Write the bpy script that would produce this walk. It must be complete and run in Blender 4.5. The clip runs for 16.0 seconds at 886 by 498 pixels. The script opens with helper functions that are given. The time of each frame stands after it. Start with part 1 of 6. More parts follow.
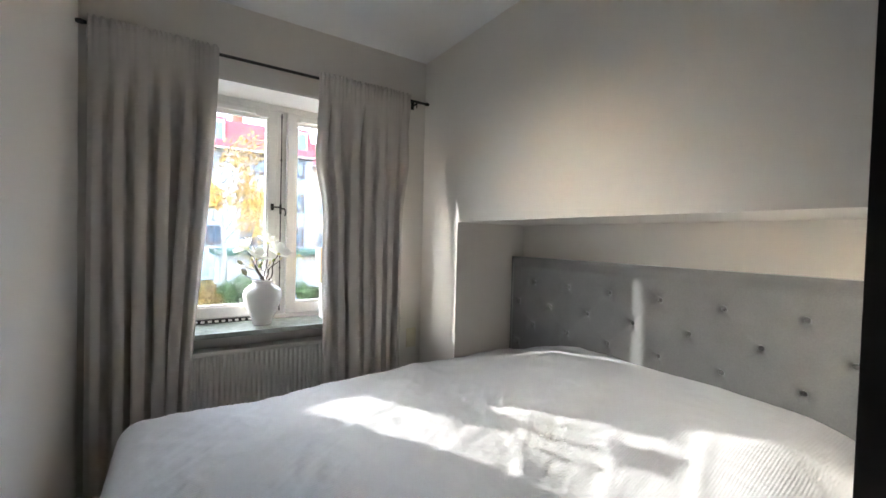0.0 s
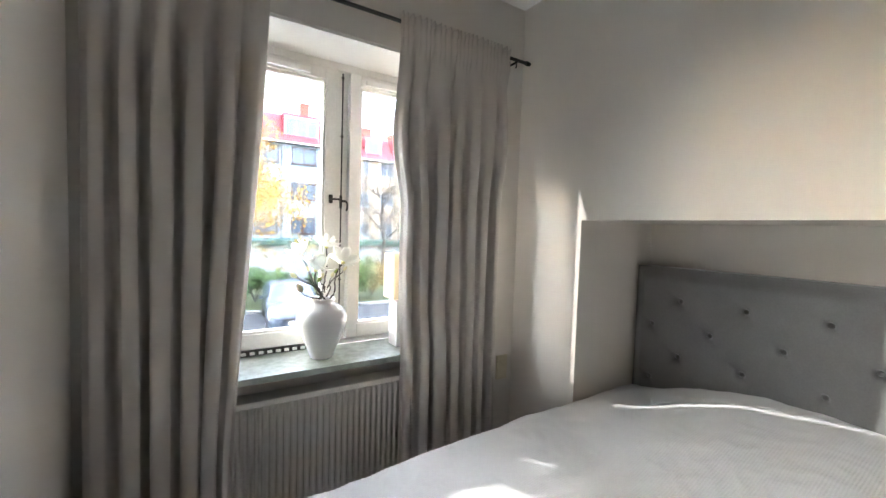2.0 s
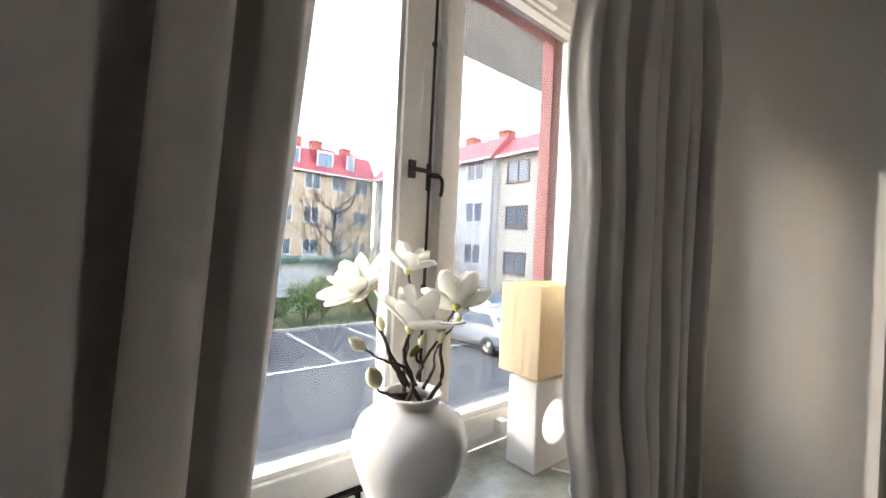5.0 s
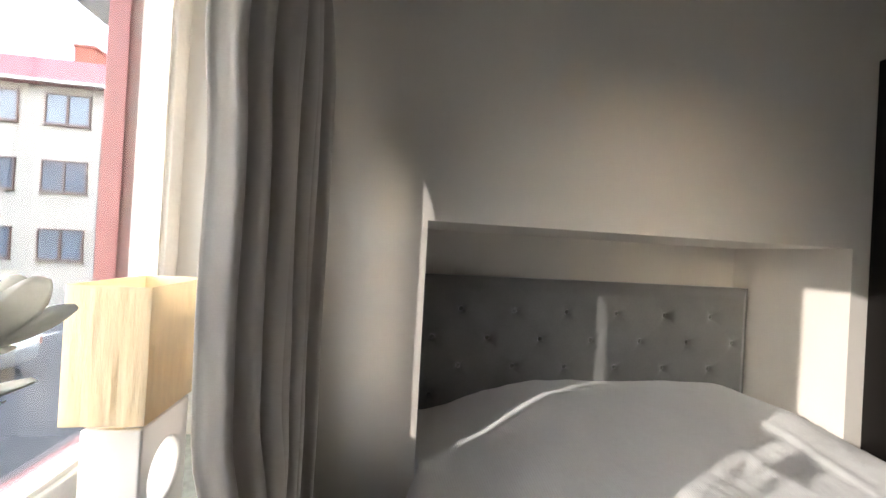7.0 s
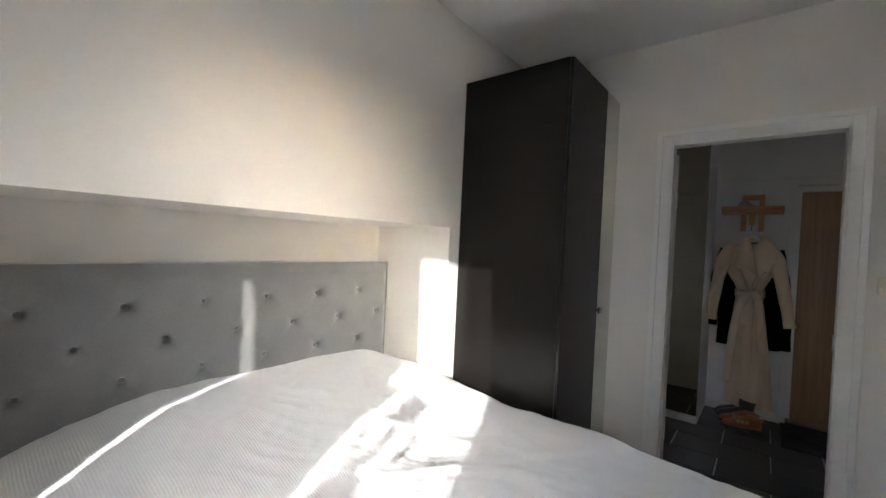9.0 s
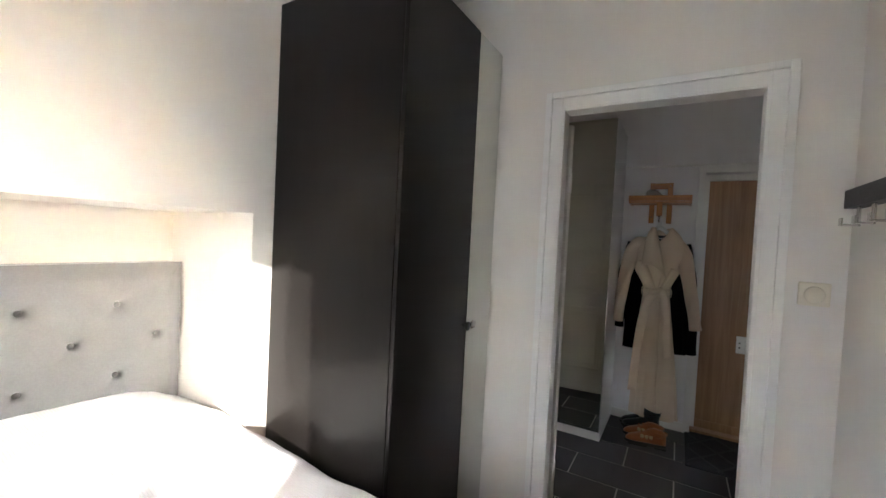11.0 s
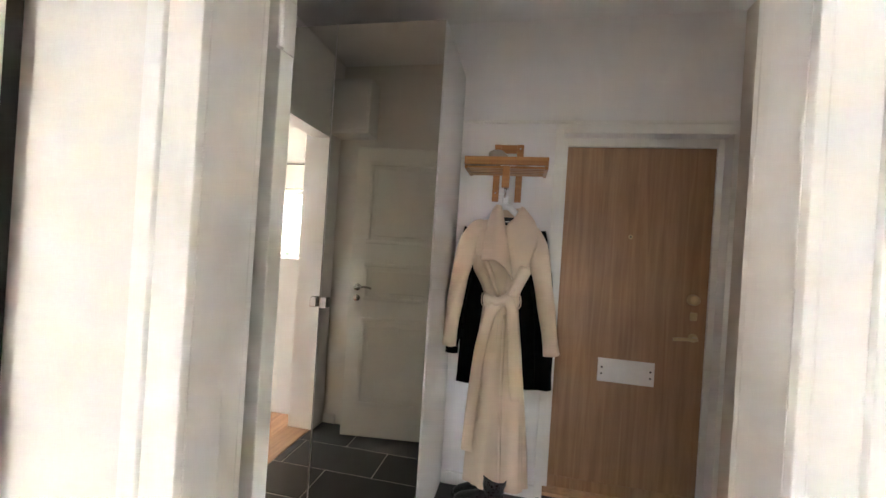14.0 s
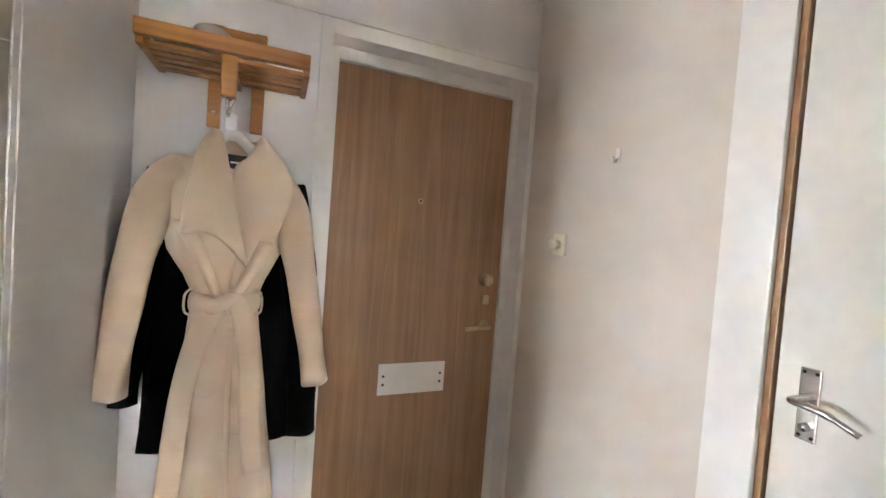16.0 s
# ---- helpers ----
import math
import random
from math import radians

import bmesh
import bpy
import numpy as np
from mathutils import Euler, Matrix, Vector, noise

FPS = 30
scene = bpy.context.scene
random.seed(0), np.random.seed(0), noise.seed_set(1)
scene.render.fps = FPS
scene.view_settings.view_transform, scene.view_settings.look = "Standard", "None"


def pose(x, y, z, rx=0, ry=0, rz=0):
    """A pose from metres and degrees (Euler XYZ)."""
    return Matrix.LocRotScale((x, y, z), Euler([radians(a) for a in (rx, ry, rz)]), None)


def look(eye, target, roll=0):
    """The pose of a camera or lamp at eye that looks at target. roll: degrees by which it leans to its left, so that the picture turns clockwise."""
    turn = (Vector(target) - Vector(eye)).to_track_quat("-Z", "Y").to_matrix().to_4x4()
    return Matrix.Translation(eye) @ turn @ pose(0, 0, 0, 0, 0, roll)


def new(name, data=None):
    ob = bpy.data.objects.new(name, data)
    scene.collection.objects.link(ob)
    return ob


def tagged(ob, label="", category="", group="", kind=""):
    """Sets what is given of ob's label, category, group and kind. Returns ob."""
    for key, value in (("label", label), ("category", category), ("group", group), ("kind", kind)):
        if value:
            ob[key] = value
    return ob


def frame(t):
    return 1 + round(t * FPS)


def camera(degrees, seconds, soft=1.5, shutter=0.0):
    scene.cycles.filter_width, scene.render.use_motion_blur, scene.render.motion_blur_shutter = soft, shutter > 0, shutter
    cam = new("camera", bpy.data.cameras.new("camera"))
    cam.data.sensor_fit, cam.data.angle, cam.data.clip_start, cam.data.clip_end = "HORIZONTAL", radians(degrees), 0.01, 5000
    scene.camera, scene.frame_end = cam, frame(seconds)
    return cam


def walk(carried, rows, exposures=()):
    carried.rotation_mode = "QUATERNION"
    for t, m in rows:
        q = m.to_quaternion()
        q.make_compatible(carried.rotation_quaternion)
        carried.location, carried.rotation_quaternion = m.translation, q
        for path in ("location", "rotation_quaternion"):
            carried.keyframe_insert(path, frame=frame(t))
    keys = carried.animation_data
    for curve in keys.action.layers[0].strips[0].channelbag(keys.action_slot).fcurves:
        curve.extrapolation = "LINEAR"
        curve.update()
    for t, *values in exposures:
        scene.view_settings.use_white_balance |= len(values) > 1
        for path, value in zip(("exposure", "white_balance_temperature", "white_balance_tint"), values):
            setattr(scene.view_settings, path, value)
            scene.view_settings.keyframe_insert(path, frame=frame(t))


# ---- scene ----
cam = camera(95.7, 16.0)
PATH = [
    (0, (-1.576, -2.687, 1.431), (-0.475, -1.018, 1.382), 1.5),
    (0.5, (-1.555, -2.479, 1.434), (-0.438, -0.821, 1.395), 1.8),
    (1, (-1.602, -2.224, 1.46), (-0.497, -0.558, 1.402), 1.8),
    (1.5, (-1.652, -1.953, 1.48), (-0.559, -0.28, 1.405), 2.0),
    (2, (-1.662, -1.8, 1.487), (-0.59, -0.114, 1.385), 1.8),
    (2.5, (-1.696, -1.59, 1.524), (-0.612, 0.087, 1.414), 2.0),
    (3, (-1.697, -1.301, 1.477), (-0.606, 0.375, 1.423), 2.6),
    (3.2, (-1.689, -1.166, 1.493), (-0.6, 0.51, 1.442), 2.3),
    (5.5, (-1.571, -0.424, 1.419), (-0.122, 0.954, 1.44), 3.0),
    (6, (-1.539, -0.316, 1.439), (0.18, 0.706, 1.42), 3.2),
    (6.5, (-1.537, -0.279, 1.443), (0.433, 0.063, 1.436), 3.3),
    (7, (-1.518, -0.292, 1.436), (0.457, -0.606, 1.447), 3.2),
    (7.5, (-1.466, -0.332, 1.457), (0.332, -1.208, 1.444), 3.1),
    (8, (-1.46, -0.377, 1.448), (0.159, -1.551, 1.431), 3.0),
    (8.5, (-1.468, -0.451, 1.455), (-0.021, -1.832, 1.424), 2.9),
    (9, (-1.46, -0.574, 1.457), (-0.2, -2.127, 1.428), 2.7),
    (11.3, (-1.488, -1.546, 1.491), (-0.531, -3.301, 1.431), 2.9),
    (11.5, (-1.478, -1.621, 1.491), (-0.577, -3.406, 1.429), 2.9),
    (12, (-1.462, -1.848, 1.472), (-0.717, -3.704, 1.413), 3.1),
    (12.5, (-1.468, -2.1, 1.494), (-0.782, -3.978, 1.431), 3.2),
    (13, (-1.447, -2.329, 1.465), (-0.804, -4.222, 1.416), 3.3),
    (13.5, (-1.439, -2.575, 1.443), (-0.888, -4.498, 1.418), 3.4),
    (14, (-1.449, -2.861, 1.4), (-1.055, -4.822, 1.401), 3.7),
    (14.5, (-1.432, -3.138, 1.418), (-1.191, -5.123, 1.376), 3.6),
    (15, (-1.403, -3.369, 1.41), (-1.389, -5.368, 1.359), 3.9),
    (15.5, (-1.436, -3.551, 1.388), (-1.754, -5.525, 1.326), 4.2),
    (16, (-1.491, -3.685, 1.397), (-2.248, -5.535, 1.332), 4.3),
]
EXPOSURES = [(0.0, 7.35, 6050, 10), (2.0, 7.45, 6150, 10), (3.0, 7.4, 6250, 10), (5.5, 6.3, 6500, 12), (6.5, 6.1, 6500, 12), (7.5, 7.3, 6300, 12), (8.5, 7.55, 6150, 12), (9.0, 7.9, 6100, 12),
             (11.5, 9.1, 6300, 14), (12.5, 9.8, 6500, 15), (13.5, 10.15, 6500, 15), (14.5, 10.6, 6500, 15), (16.0, 10.8, 6500, 15)]
# the dark pane colour holds down the outdoor brightness at indoor exposure
SKY_STRENGTH, SUN_STRENGTH, GLASS_OUTDOOR_DIM = 0.15, 0.042, (0.168, 0.175, 0.181)
CLOUD_LIGHT = 1.6
# power of the fill lamp added in the unseen side window
EAST_FILL = 0.10
walk(cam, [(t, look(eye, target, roll)) for t, eye, target, roll in PATH],
     exposures=EXPOSURES)

# ---- world and sun ----
SUN_AZ, SUN_EL = radians(-25.2), math.atan(0.285)
world = bpy.data.worlds.new("sky")
scene.world = world
world.use_nodes = True
wn = world.node_tree
sky = wn.nodes.new("ShaderNodeTexSky")
sky.sky_type = "NISHITA"
sky.sun_disc = False
sky.sun_elevation = SUN_EL
sky.sun_rotation = SUN_AZ
sky.air_density, sky.dust_density, sky.ozone_density = 1.0, 0.6, 1.0
wn.nodes["Background"].inputs["Strength"].default_value = SKY_STRENGTH
# bright broken cloud over the clear sky
direction = wn.nodes.new("ShaderNodeTexCoord")
flatten = wn.nodes.new("ShaderNodeMapping")
flatten.inputs["Scale"].default_value = (1.0, 1.0, 2.4)
cloud = wn.nodes.new("ShaderNodeTexNoise")
cloud.inputs["Scale"].default_value, cloud.inputs["Detail"].default_value, cloud.inputs["Roughness"].default_value = 2.6, 6, 0.55
cover = wn.nodes.new("ShaderNodeMapRange")
cover.inputs["From Min"].default_value, cover.inputs["From Max"].default_value = 0.35, 0.65
cover.inputs["To Min"].default_value, cover.inputs["To Max"].default_value = 0.5, 0.95
thick = wn.nodes.new("ShaderNodeMapRange")
thick.inputs["From Min"].default_value, thick.inputs["From Max"].default_value = 0.3, 0.7
thick.inputs["To Min"].default_value, thick.inputs["To Max"].default_value = 0.7, 1.35
whiten = wn.nodes.new("ShaderNodeMix")
whiten.data_type = "RGBA"
mottle = wn.nodes.new("ShaderNodeVectorMath")
mottle.operation = "SCALE"
wn.links.new(direction.outputs["Generated"], flatten.inputs["Vector"])
wn.links.new(flatten.outputs["Vector"], cloud.inputs["Vector"])
for n in (cover, thick):
    wn.links.new(cloud.outputs["Fac"], n.inputs["Value"])
wn.links.new(cover.outputs["Result"], whiten.inputs[0])
wn.links.new(sky.outputs["Color"], whiten.inputs[6])
whiten.inputs[7].default_value = (CLOUD_LIGHT, CLOUD_LIGHT, CLOUD_LIGHT * 1.03, 1)
wn.links.new(whiten.outputs[2], mottle.inputs[0])
wn.links.new(thick.outputs["Result"], mottle.inputs["Scale"])
wn.links.new(mottle.outputs["Vector"], wn.nodes["Background"].inputs["Color"])

sun_data = bpy.data.lights.new("sun", "SUN")
sun_data.energy, sun_data.angle, sun_data.color = SUN_STRENGTH, radians(0.6), (1.0, 0.93, 0.83)
sun = new("sun", sun_data)
sun_from = Vector((math.sin(SUN_AZ) * math.cos(SUN_EL), math.cos(SUN_AZ) * math.cos(SUN_EL), math.sin(SUN_EL)))
sun.matrix_world = look(sun_from * 60, (0, 0, 0))


# ---- materials ----
def material(name, color, rough=0.6, vary=0.08, scale=6.0, fine=60.0, bump=0.15, metal=0.0,
             stretch=(1, 1, 1), coat=0.0, sheen=0.0, per_object=0.0, depth=0.004, spec=0.5):
    """A painted or woven surface: base colour with two scales of variation and fine relief."""
    m = bpy.data.materials.new(name)
    m.use_nodes = True
    nt = m.node_tree
    bsdf = nt.nodes["Principled BSDF"]
    coord = nt.nodes.new("ShaderNodeTexCoord")
    mapping = nt.nodes.new("ShaderNodeMapping")
    mapping.inputs["Scale"].default_value = stretch
    nt.links.new(coord.outputs["Object"], mapping.inputs["Vector"])
    large = nt.nodes.new("ShaderNodeTexNoise")
    large.inputs["Scale"].default_value, large.inputs["Detail"].default_value = scale, 4
    small = nt.nodes.new("ShaderNodeTexNoise")
    small.inputs["Scale"].default_value, small.inputs["Detail"].default_value = fine, 5
    for n in (large, small):
        nt.links.new(mapping.outputs["Vector"], n.inputs["Vector"])
    mixed = nt.nodes.new("ShaderNodeMath")
    mixed.operation = "ADD"
    nt.links.new(large.outputs["Fac"], mixed.inputs[0])
    nt.links.new(small.outputs["Fac"], mixed.inputs[1])
    value = mixed.outputs[0]
    if per_object:
        info = nt.nodes.new("ShaderNodeObjectInfo")
        scaled = nt.nodes.new("ShaderNodeMath")
        scaled.operation, scaled.inputs[1].default_value, scaled.inputs[2].default_value = "MULTIPLY_ADD", per_object, -per_object / 2
        nt.links.new(info.outputs["Random"], scaled.inputs[0])
        total = nt.nodes.new("ShaderNodeMath")
        nt.links.new(value, total.inputs[0])
        nt.links.new(scaled.outputs[0], total.inputs[1])
        value = total.outputs[0]
    ramp = nt.nodes.new("ShaderNodeMapRange")
    ramp.inputs["From Min"].default_value, ramp.inputs["From Max"].default_value = 0.6, 1.4
    ramp.inputs["To Min"].default_value, ramp.inputs["To Max"].default_value = 1 - vary, 1 + vary
    nt.links.new(value, ramp.inputs["Value"])
    tone = nt.nodes.new("ShaderNodeVectorMath")
    tone.operation, tone.inputs[0].default_value = "SCALE", color
    nt.links.new(ramp.outputs["Result"], tone.inputs["Scale"])
    nt.links.new(tone.outputs["Vector"], bsdf.inputs["Base Color"])
    r = nt.nodes.new("ShaderNodeMapRange")
    r.inputs["From Min"].default_value, r.inputs["From Max"].default_value = 0.3, 0.7
    r.inputs["To Min"].default_value, r.inputs["To Max"].default_value = max(rough * 0.94, 0.02), min(rough * 1.06, 1)
    nt.links.new(small.outputs["Fac"], r.inputs["Value"])
    nt.links.new(r.outputs["Result"], bsdf.inputs["Roughness"])
    bsdf.inputs["Metallic"].default_value = metal
    bsdf.inputs["Coat Weight"].default_value = coat
    bsdf.inputs["Sheen Weight"].default_value = sheen
    bsdf.inputs["Specular IOR Level"].default_value = spec
    if bump:
        b = nt.nodes.new("ShaderNodeBump")
        b.inputs["Strength"].default_value, b.inputs["Distance"].default_value = bump, depth
        nt.links.new(small.outputs["Fac"], b.inputs["Height"])
        nt.links.new(b.outputs["Normal"], bsdf.inputs["Normal"])
    return m


def ribbed(m, scale, strength, depth=0.002, axis="X"):
    """Adds fine woven ribs to a cloth material's relief."""
    nt = m.node_tree
    bsdf = nt.nodes["Principled BSDF"]
    coord = nt.nodes.new("ShaderNodeTexCoord")
    wave = nt.nodes.new("ShaderNodeTexWave")
    wave.bands_direction = axis
    wave.inputs["Scale"].default_value, wave.inputs["Distortion"].default_value = scale, 1.2
    wave.inputs["Detail"].default_value, wave.inputs["Detail Scale"].default_value = 2, 1.5
    nt.links.new(coord.outputs["Object"], wave.inputs["Vector"])
    b = nt.nodes.new("ShaderNodeBump")
    b.inputs["Strength"].default_value, b.inputs["Distance"].default_value = strength, depth
    nt.links.new(wave.outputs["Fac"], b.inputs["Height"])
    old = bsdf.inputs["Normal"].links[0].from_socket if bsdf.inputs["Normal"].links else None
    if old:
        nt.links.new(old, b.inputs["Normal"])
    nt.links.new(b.outputs["Normal"], bsdf.inputs["Normal"])
    return m


def wood(name, dark, light, scale=3.0, along="Z", rough=0.35, per_object=0.0, coat=0.1):
    m = bpy.data.materials.new(name)
    m.use_nodes = True
    nt = m.node_tree
    bsdf = nt.nodes["Principled BSDF"]
    coord = nt.nodes.new("ShaderNodeTexCoord")
    mapping = nt.nodes.new("ShaderNodeMapping")
    s = {"X": (0.7, 14, 14), "Y": (14, 0.7, 14), "Z": (14, 14, 0.7)}[along]
    mapping.inputs["Scale"].default_value = s
    info = nt.nodes.new("ShaderNodeObjectInfo")
    shift = nt.nodes.new("ShaderNodeVectorMath")
    shift.operation = "SCALE"
    shift.inputs[0].default_value = (37, 23, 51)
    nt.links.new(info.outputs["Random"], shift.inputs["Scale"])
    nt.links.new(shift.outputs["Vector"], mapping.inputs["Location"])
    nt.links.new(coord.outputs["Object"], mapping.inputs["Vector"])
    grain = nt.nodes.new("ShaderNodeTexNoise")
    grain.inputs["Scale"].default_value, grain.inputs["Detail"].default_value, grain.inputs["Distortion"].default_value = scale, 7, 0.8
    pores = nt.nodes.new("ShaderNodeTexNoise")
    pores.inputs["Scale"].default_value, pores.inputs["Detail"].default_value = scale * 9, 3
    for n in (grain, pores):
        nt.links.new(mapping.outputs["Vector"], n.inputs["Vector"])
    ramp = nt.nodes.new("ShaderNodeValToRGB")
    ramp.color_ramp.elements[0].position, ramp.color_ramp.elements[0].color = 0.3, (*dark, 1)
    ramp.color_ramp.elements[1].position, ramp.color_ramp.elements[1].color = 0.72, (*light, 1)
    total = nt.nodes.new("ShaderNodeMath")
    total.operation, total.inputs[1].default_value = "MULTIPLY_ADD", 0.22
    nt.links.new(pores.outputs["Fac"], total.inputs[0])
    nt.links.new(grain.outputs["Fac"], total.inputs[2])
    minus = nt.nodes.new("ShaderNodeMath")
    minus.operation, minus.inputs[1].default_value = "SUBTRACT", 0.11
    nt.links.new(total.outputs[0], minus.inputs[0])
    out = minus.outputs[0]
    if per_object:
        each = nt.nodes.new("ShaderNodeMath")
        each.operation, each.inputs[1].default_value = "MULTIPLY_ADD", per_object
        nt.links.new(info.outputs["Random"], each.inputs[0])
        nt.links.new(out, each.inputs[2])
        out = each.outputs[0]
    nt.links.new(out, ramp.inputs["Fac"])
    nt.links.new(ramp.outputs["Color"], bsdf.inputs["Base Color"])
    bsdf.inputs["Roughness"].default_value = rough
    bsdf.inputs["Coat Weight"].default_value = coat
    bsdf.inputs["Coat Roughness"].default_value = 0.3
    b = nt.nodes.new("ShaderNodeBump")
    b.inputs["Strength"].default_value, b.inputs["Distance"].default_value = 0.15, 0.001
    nt.links.new(pores.outputs["Fac"], b.inputs["Height"])
    nt.links.new(b.outputs["Normal"], bsdf.inputs["Normal"])
    return m


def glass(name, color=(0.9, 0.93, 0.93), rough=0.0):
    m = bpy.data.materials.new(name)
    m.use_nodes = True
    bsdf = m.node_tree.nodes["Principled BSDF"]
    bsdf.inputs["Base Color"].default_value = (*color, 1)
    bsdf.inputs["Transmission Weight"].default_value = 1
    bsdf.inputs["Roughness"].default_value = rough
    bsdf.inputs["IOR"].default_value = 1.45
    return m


def translucent(m, share):
    """Lets part of the light through a thin cloth, petal or paper."""
    nt = m.node_tree
    bsdf, out = nt.nodes["Principled BSDF"], nt.nodes["Material Output"]
    tr, mix = nt.nodes.new("ShaderNodeBsdfTranslucent"), nt.nodes.new("ShaderNodeMixShader")
    nt.links.new(bsdf.inputs["Base Color"].links[0].from_socket, tr.inputs["Color"])
    mix.inputs[0].default_value = share
    nt.links.new(bsdf.outputs["BSDF"], mix.inputs[1])
    nt.links.new(tr.outputs["BSDF"], mix.inputs[2])
    nt.links.new(mix.outputs["Shader"], out.inputs["Surface"])
    return m


M_WALL = material("wall_paint", (0.80, 0.76, 0.70), 0.75, 0.03, 1.3, 220, 0.25, depth=0.0006)
M_HALL = material("hall_paint", (0.88, 0.86, 0.845), 0.7, 0.03, 1.3, 220, 0.25, depth=0.0006)
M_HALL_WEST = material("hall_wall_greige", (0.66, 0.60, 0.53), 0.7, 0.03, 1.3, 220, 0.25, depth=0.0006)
M_CEIL = material("ceiling_paint", (0.85, 0.84, 0.82), 0.8, 0.025, 1.0, 160, 0.2, depth=0.0006)
M_TRIM = material("trim_gloss_white", (0.84, 0.825, 0.78), 0.32, 0.03, 3.0, 40, 0.1, depth=0.00015)
M_WINDOW = material("window_paint", (0.78, 0.76, 0.71), 0.38, 0.07, 9.0, 70, 0.35, depth=0.0015)
M_WINRED = material("window_red_paint", (0.42, 0.13, 0.11), 0.5, 0.1, 8.0, 70, 0.3, depth=0.0015)
M_WHITE = material("white_lacquer", (0.80, 0.80, 0.78), 0.3, 0.02, 2.0, 30, 0.0)
M_DOORWHITE = material("door_paint", (0.76, 0.745, 0.68), 0.38, 0.03, 2.0, 50, 0.1, depth=0.00015)
M_BLACKBROWN = material("black_brown_foil", (0.0055, 0.0045, 0.004), 0.33, 0.25, 5, 80, 0.05, stretch=(4, 4, 0.4), depth=0.0003, spec=0.28)
M_METAL = material("brushed_steel", (0.62, 0.60, 0.57), 0.25, 0.06, 20, 120, 0.05, metal=1.0, depth=0.0005)
M_SATIN = material("satin_steel", (0.86, 0.84, 0.81), 0.5, 0.04, 20, 120, 0.05, metal=0.85, depth=0.0003)
M_BRASS = material("aged_brass", (0.55, 0.42, 0.24), 0.3, 0.1, 20, 90, 0.08, metal=1.0, depth=0.0005)
M_DARKMETAL = material("dark_bronze", (0.05, 0.045, 0.04), 0.42, 0.2, 30, 90, 0.2, metal=0.8, depth=0.001)
M_BLACKROD = material("black_powder_coat", (0.012, 0.012, 0.012), 0.45, 0.1, 30, 120, 0.1, depth=0.0005)
M_PLASTIC = material("ivory_plastic", (0.76, 0.70, 0.55), 0.35, 0.03, 10, 90, 0.05, depth=0.0005)
M_CURTAIN = ribbed(material("taupe_curtain_weave", (0.647, 0.598, 0.549), 0.9, 0.06, 4, 420, 0.35, sheen=0.25, depth=0.001), 190, 0.12, 0.0006, "Z")
M_DUVET = ribbed(material("white_seersucker", (0.80, 0.80, 0.80), 0.85, 0.03, 3, 70, 0.25, sheen=0.2, depth=0.004), 34, 0.22, 0.003, "Y")
M_SHEET = material("white_sheet", (0.78, 0.77, 0.75), 0.88, 0.03, 4, 80, 0.2, sheen=0.1)
M_VELVET = material("grey_velvet", (0.205, 0.205, 0.20), 0.8, 0.13, 7, 160, 0.25, sheen=0.55, depth=0.0012)
M_STONE = material("grey_green_marble", (0.36, 0.385, 0.34), 0.25, 0.28, 9, 35, 0.05, depth=0.0008)
M_RADIATOR = material("radiator_enamel", (0.70, 0.675, 0.62), 0.4, 0.03, 3, 60, 0.06, depth=0.001)
M_CERAMIC = material("white_glaze", (0.66, 0.65, 0.63), 0.1, 0.03, 6, 14, 0.08, coat=0.6, depth=0.002)
M_SOIL = material("foam_plug", (0.19, 0.12, 0.055), 0.9, 0.3, 20, 120, 0.8)
M_PETAL = translucent(material("cream_silk_petal", (0.88, 0.87, 0.81), 0.6, 0.05, 14, 60, 0.2, sheen=0.2), 0.42)
M_PETALBASE = material("yellow_green_petal_base", (0.66, 0.62, 0.26), 0.6, 0.1, 14, 60, 0.2)
M_TWIG = material("dark_twig_bark", (0.035, 0.024, 0.02), 0.8, 0.3, 40, 160, 0.7)
M_BUD = material("bud_cream", (0.72, 0.66, 0.42), 0.6, 0.1, 20, 90, 0.2)
M_LEAFGREEN = material("small_green_leaf", (0.22, 0.30, 0.04), 0.5, 0.2, 20, 90, 0.1)
M_SHADE = translucent(material("crinkled_cream_paper", (0.84, 0.73, 0.53), 0.8, 0.08, 10, 60, 0.8, stretch=(1, 1, 0.2), depth=0.005), 0.4)
M_TILE = material("black_slate_tile", (0.028, 0.027, 0.026), 0.42, 0.3, 5, 60, 0.35, per_object=0.5, depth=0.0015)
M_GROUT = material("light_grout", (0.50, 0.47, 0.43), 0.9, 0.1, 8, 120, 0.3, depth=0.001)
M_MAT = material("dark_rib_doormat", (0.022, 0.022, 0.025), 0.95, 0.25, 30, 260, 0.8, depth=0.002)
M_OAKDOOR = wood("oak_veneer", (0.29, 0.155, 0.075), (0.42, 0.24, 0.125), 2.2, "Z", 0.4)
M_FLOOR = wood("oak_plank", (0.27, 0.125, 0.055), (0.50, 0.27, 0.135), 2.0, "Y", 0.32, per_object=0.14)
M_RACK = wood("honey_pine", (0.30, 0.105, 0.022), (0.55, 0.245, 0.06), 1.6, "X", 0.4)
# clear panes coloured dark to dim the view outside
M_DIM_GLASS = glass("dimmed_window_glass", GLASS_OUTDOOR_DIM)
M_MIRROR = bpy.data.materials.new("mirror_silver")
M_MIRROR.use_nodes = True
mb = M_MIRROR.node_tree.nodes["Principled BSDF"]
mb.inputs["Base Color"].default_value, mb.inputs["Metallic"].default_value, mb.inputs["Roughness"].default_value = (0.62, 0.635, 0.58, 1), 1, 0.0


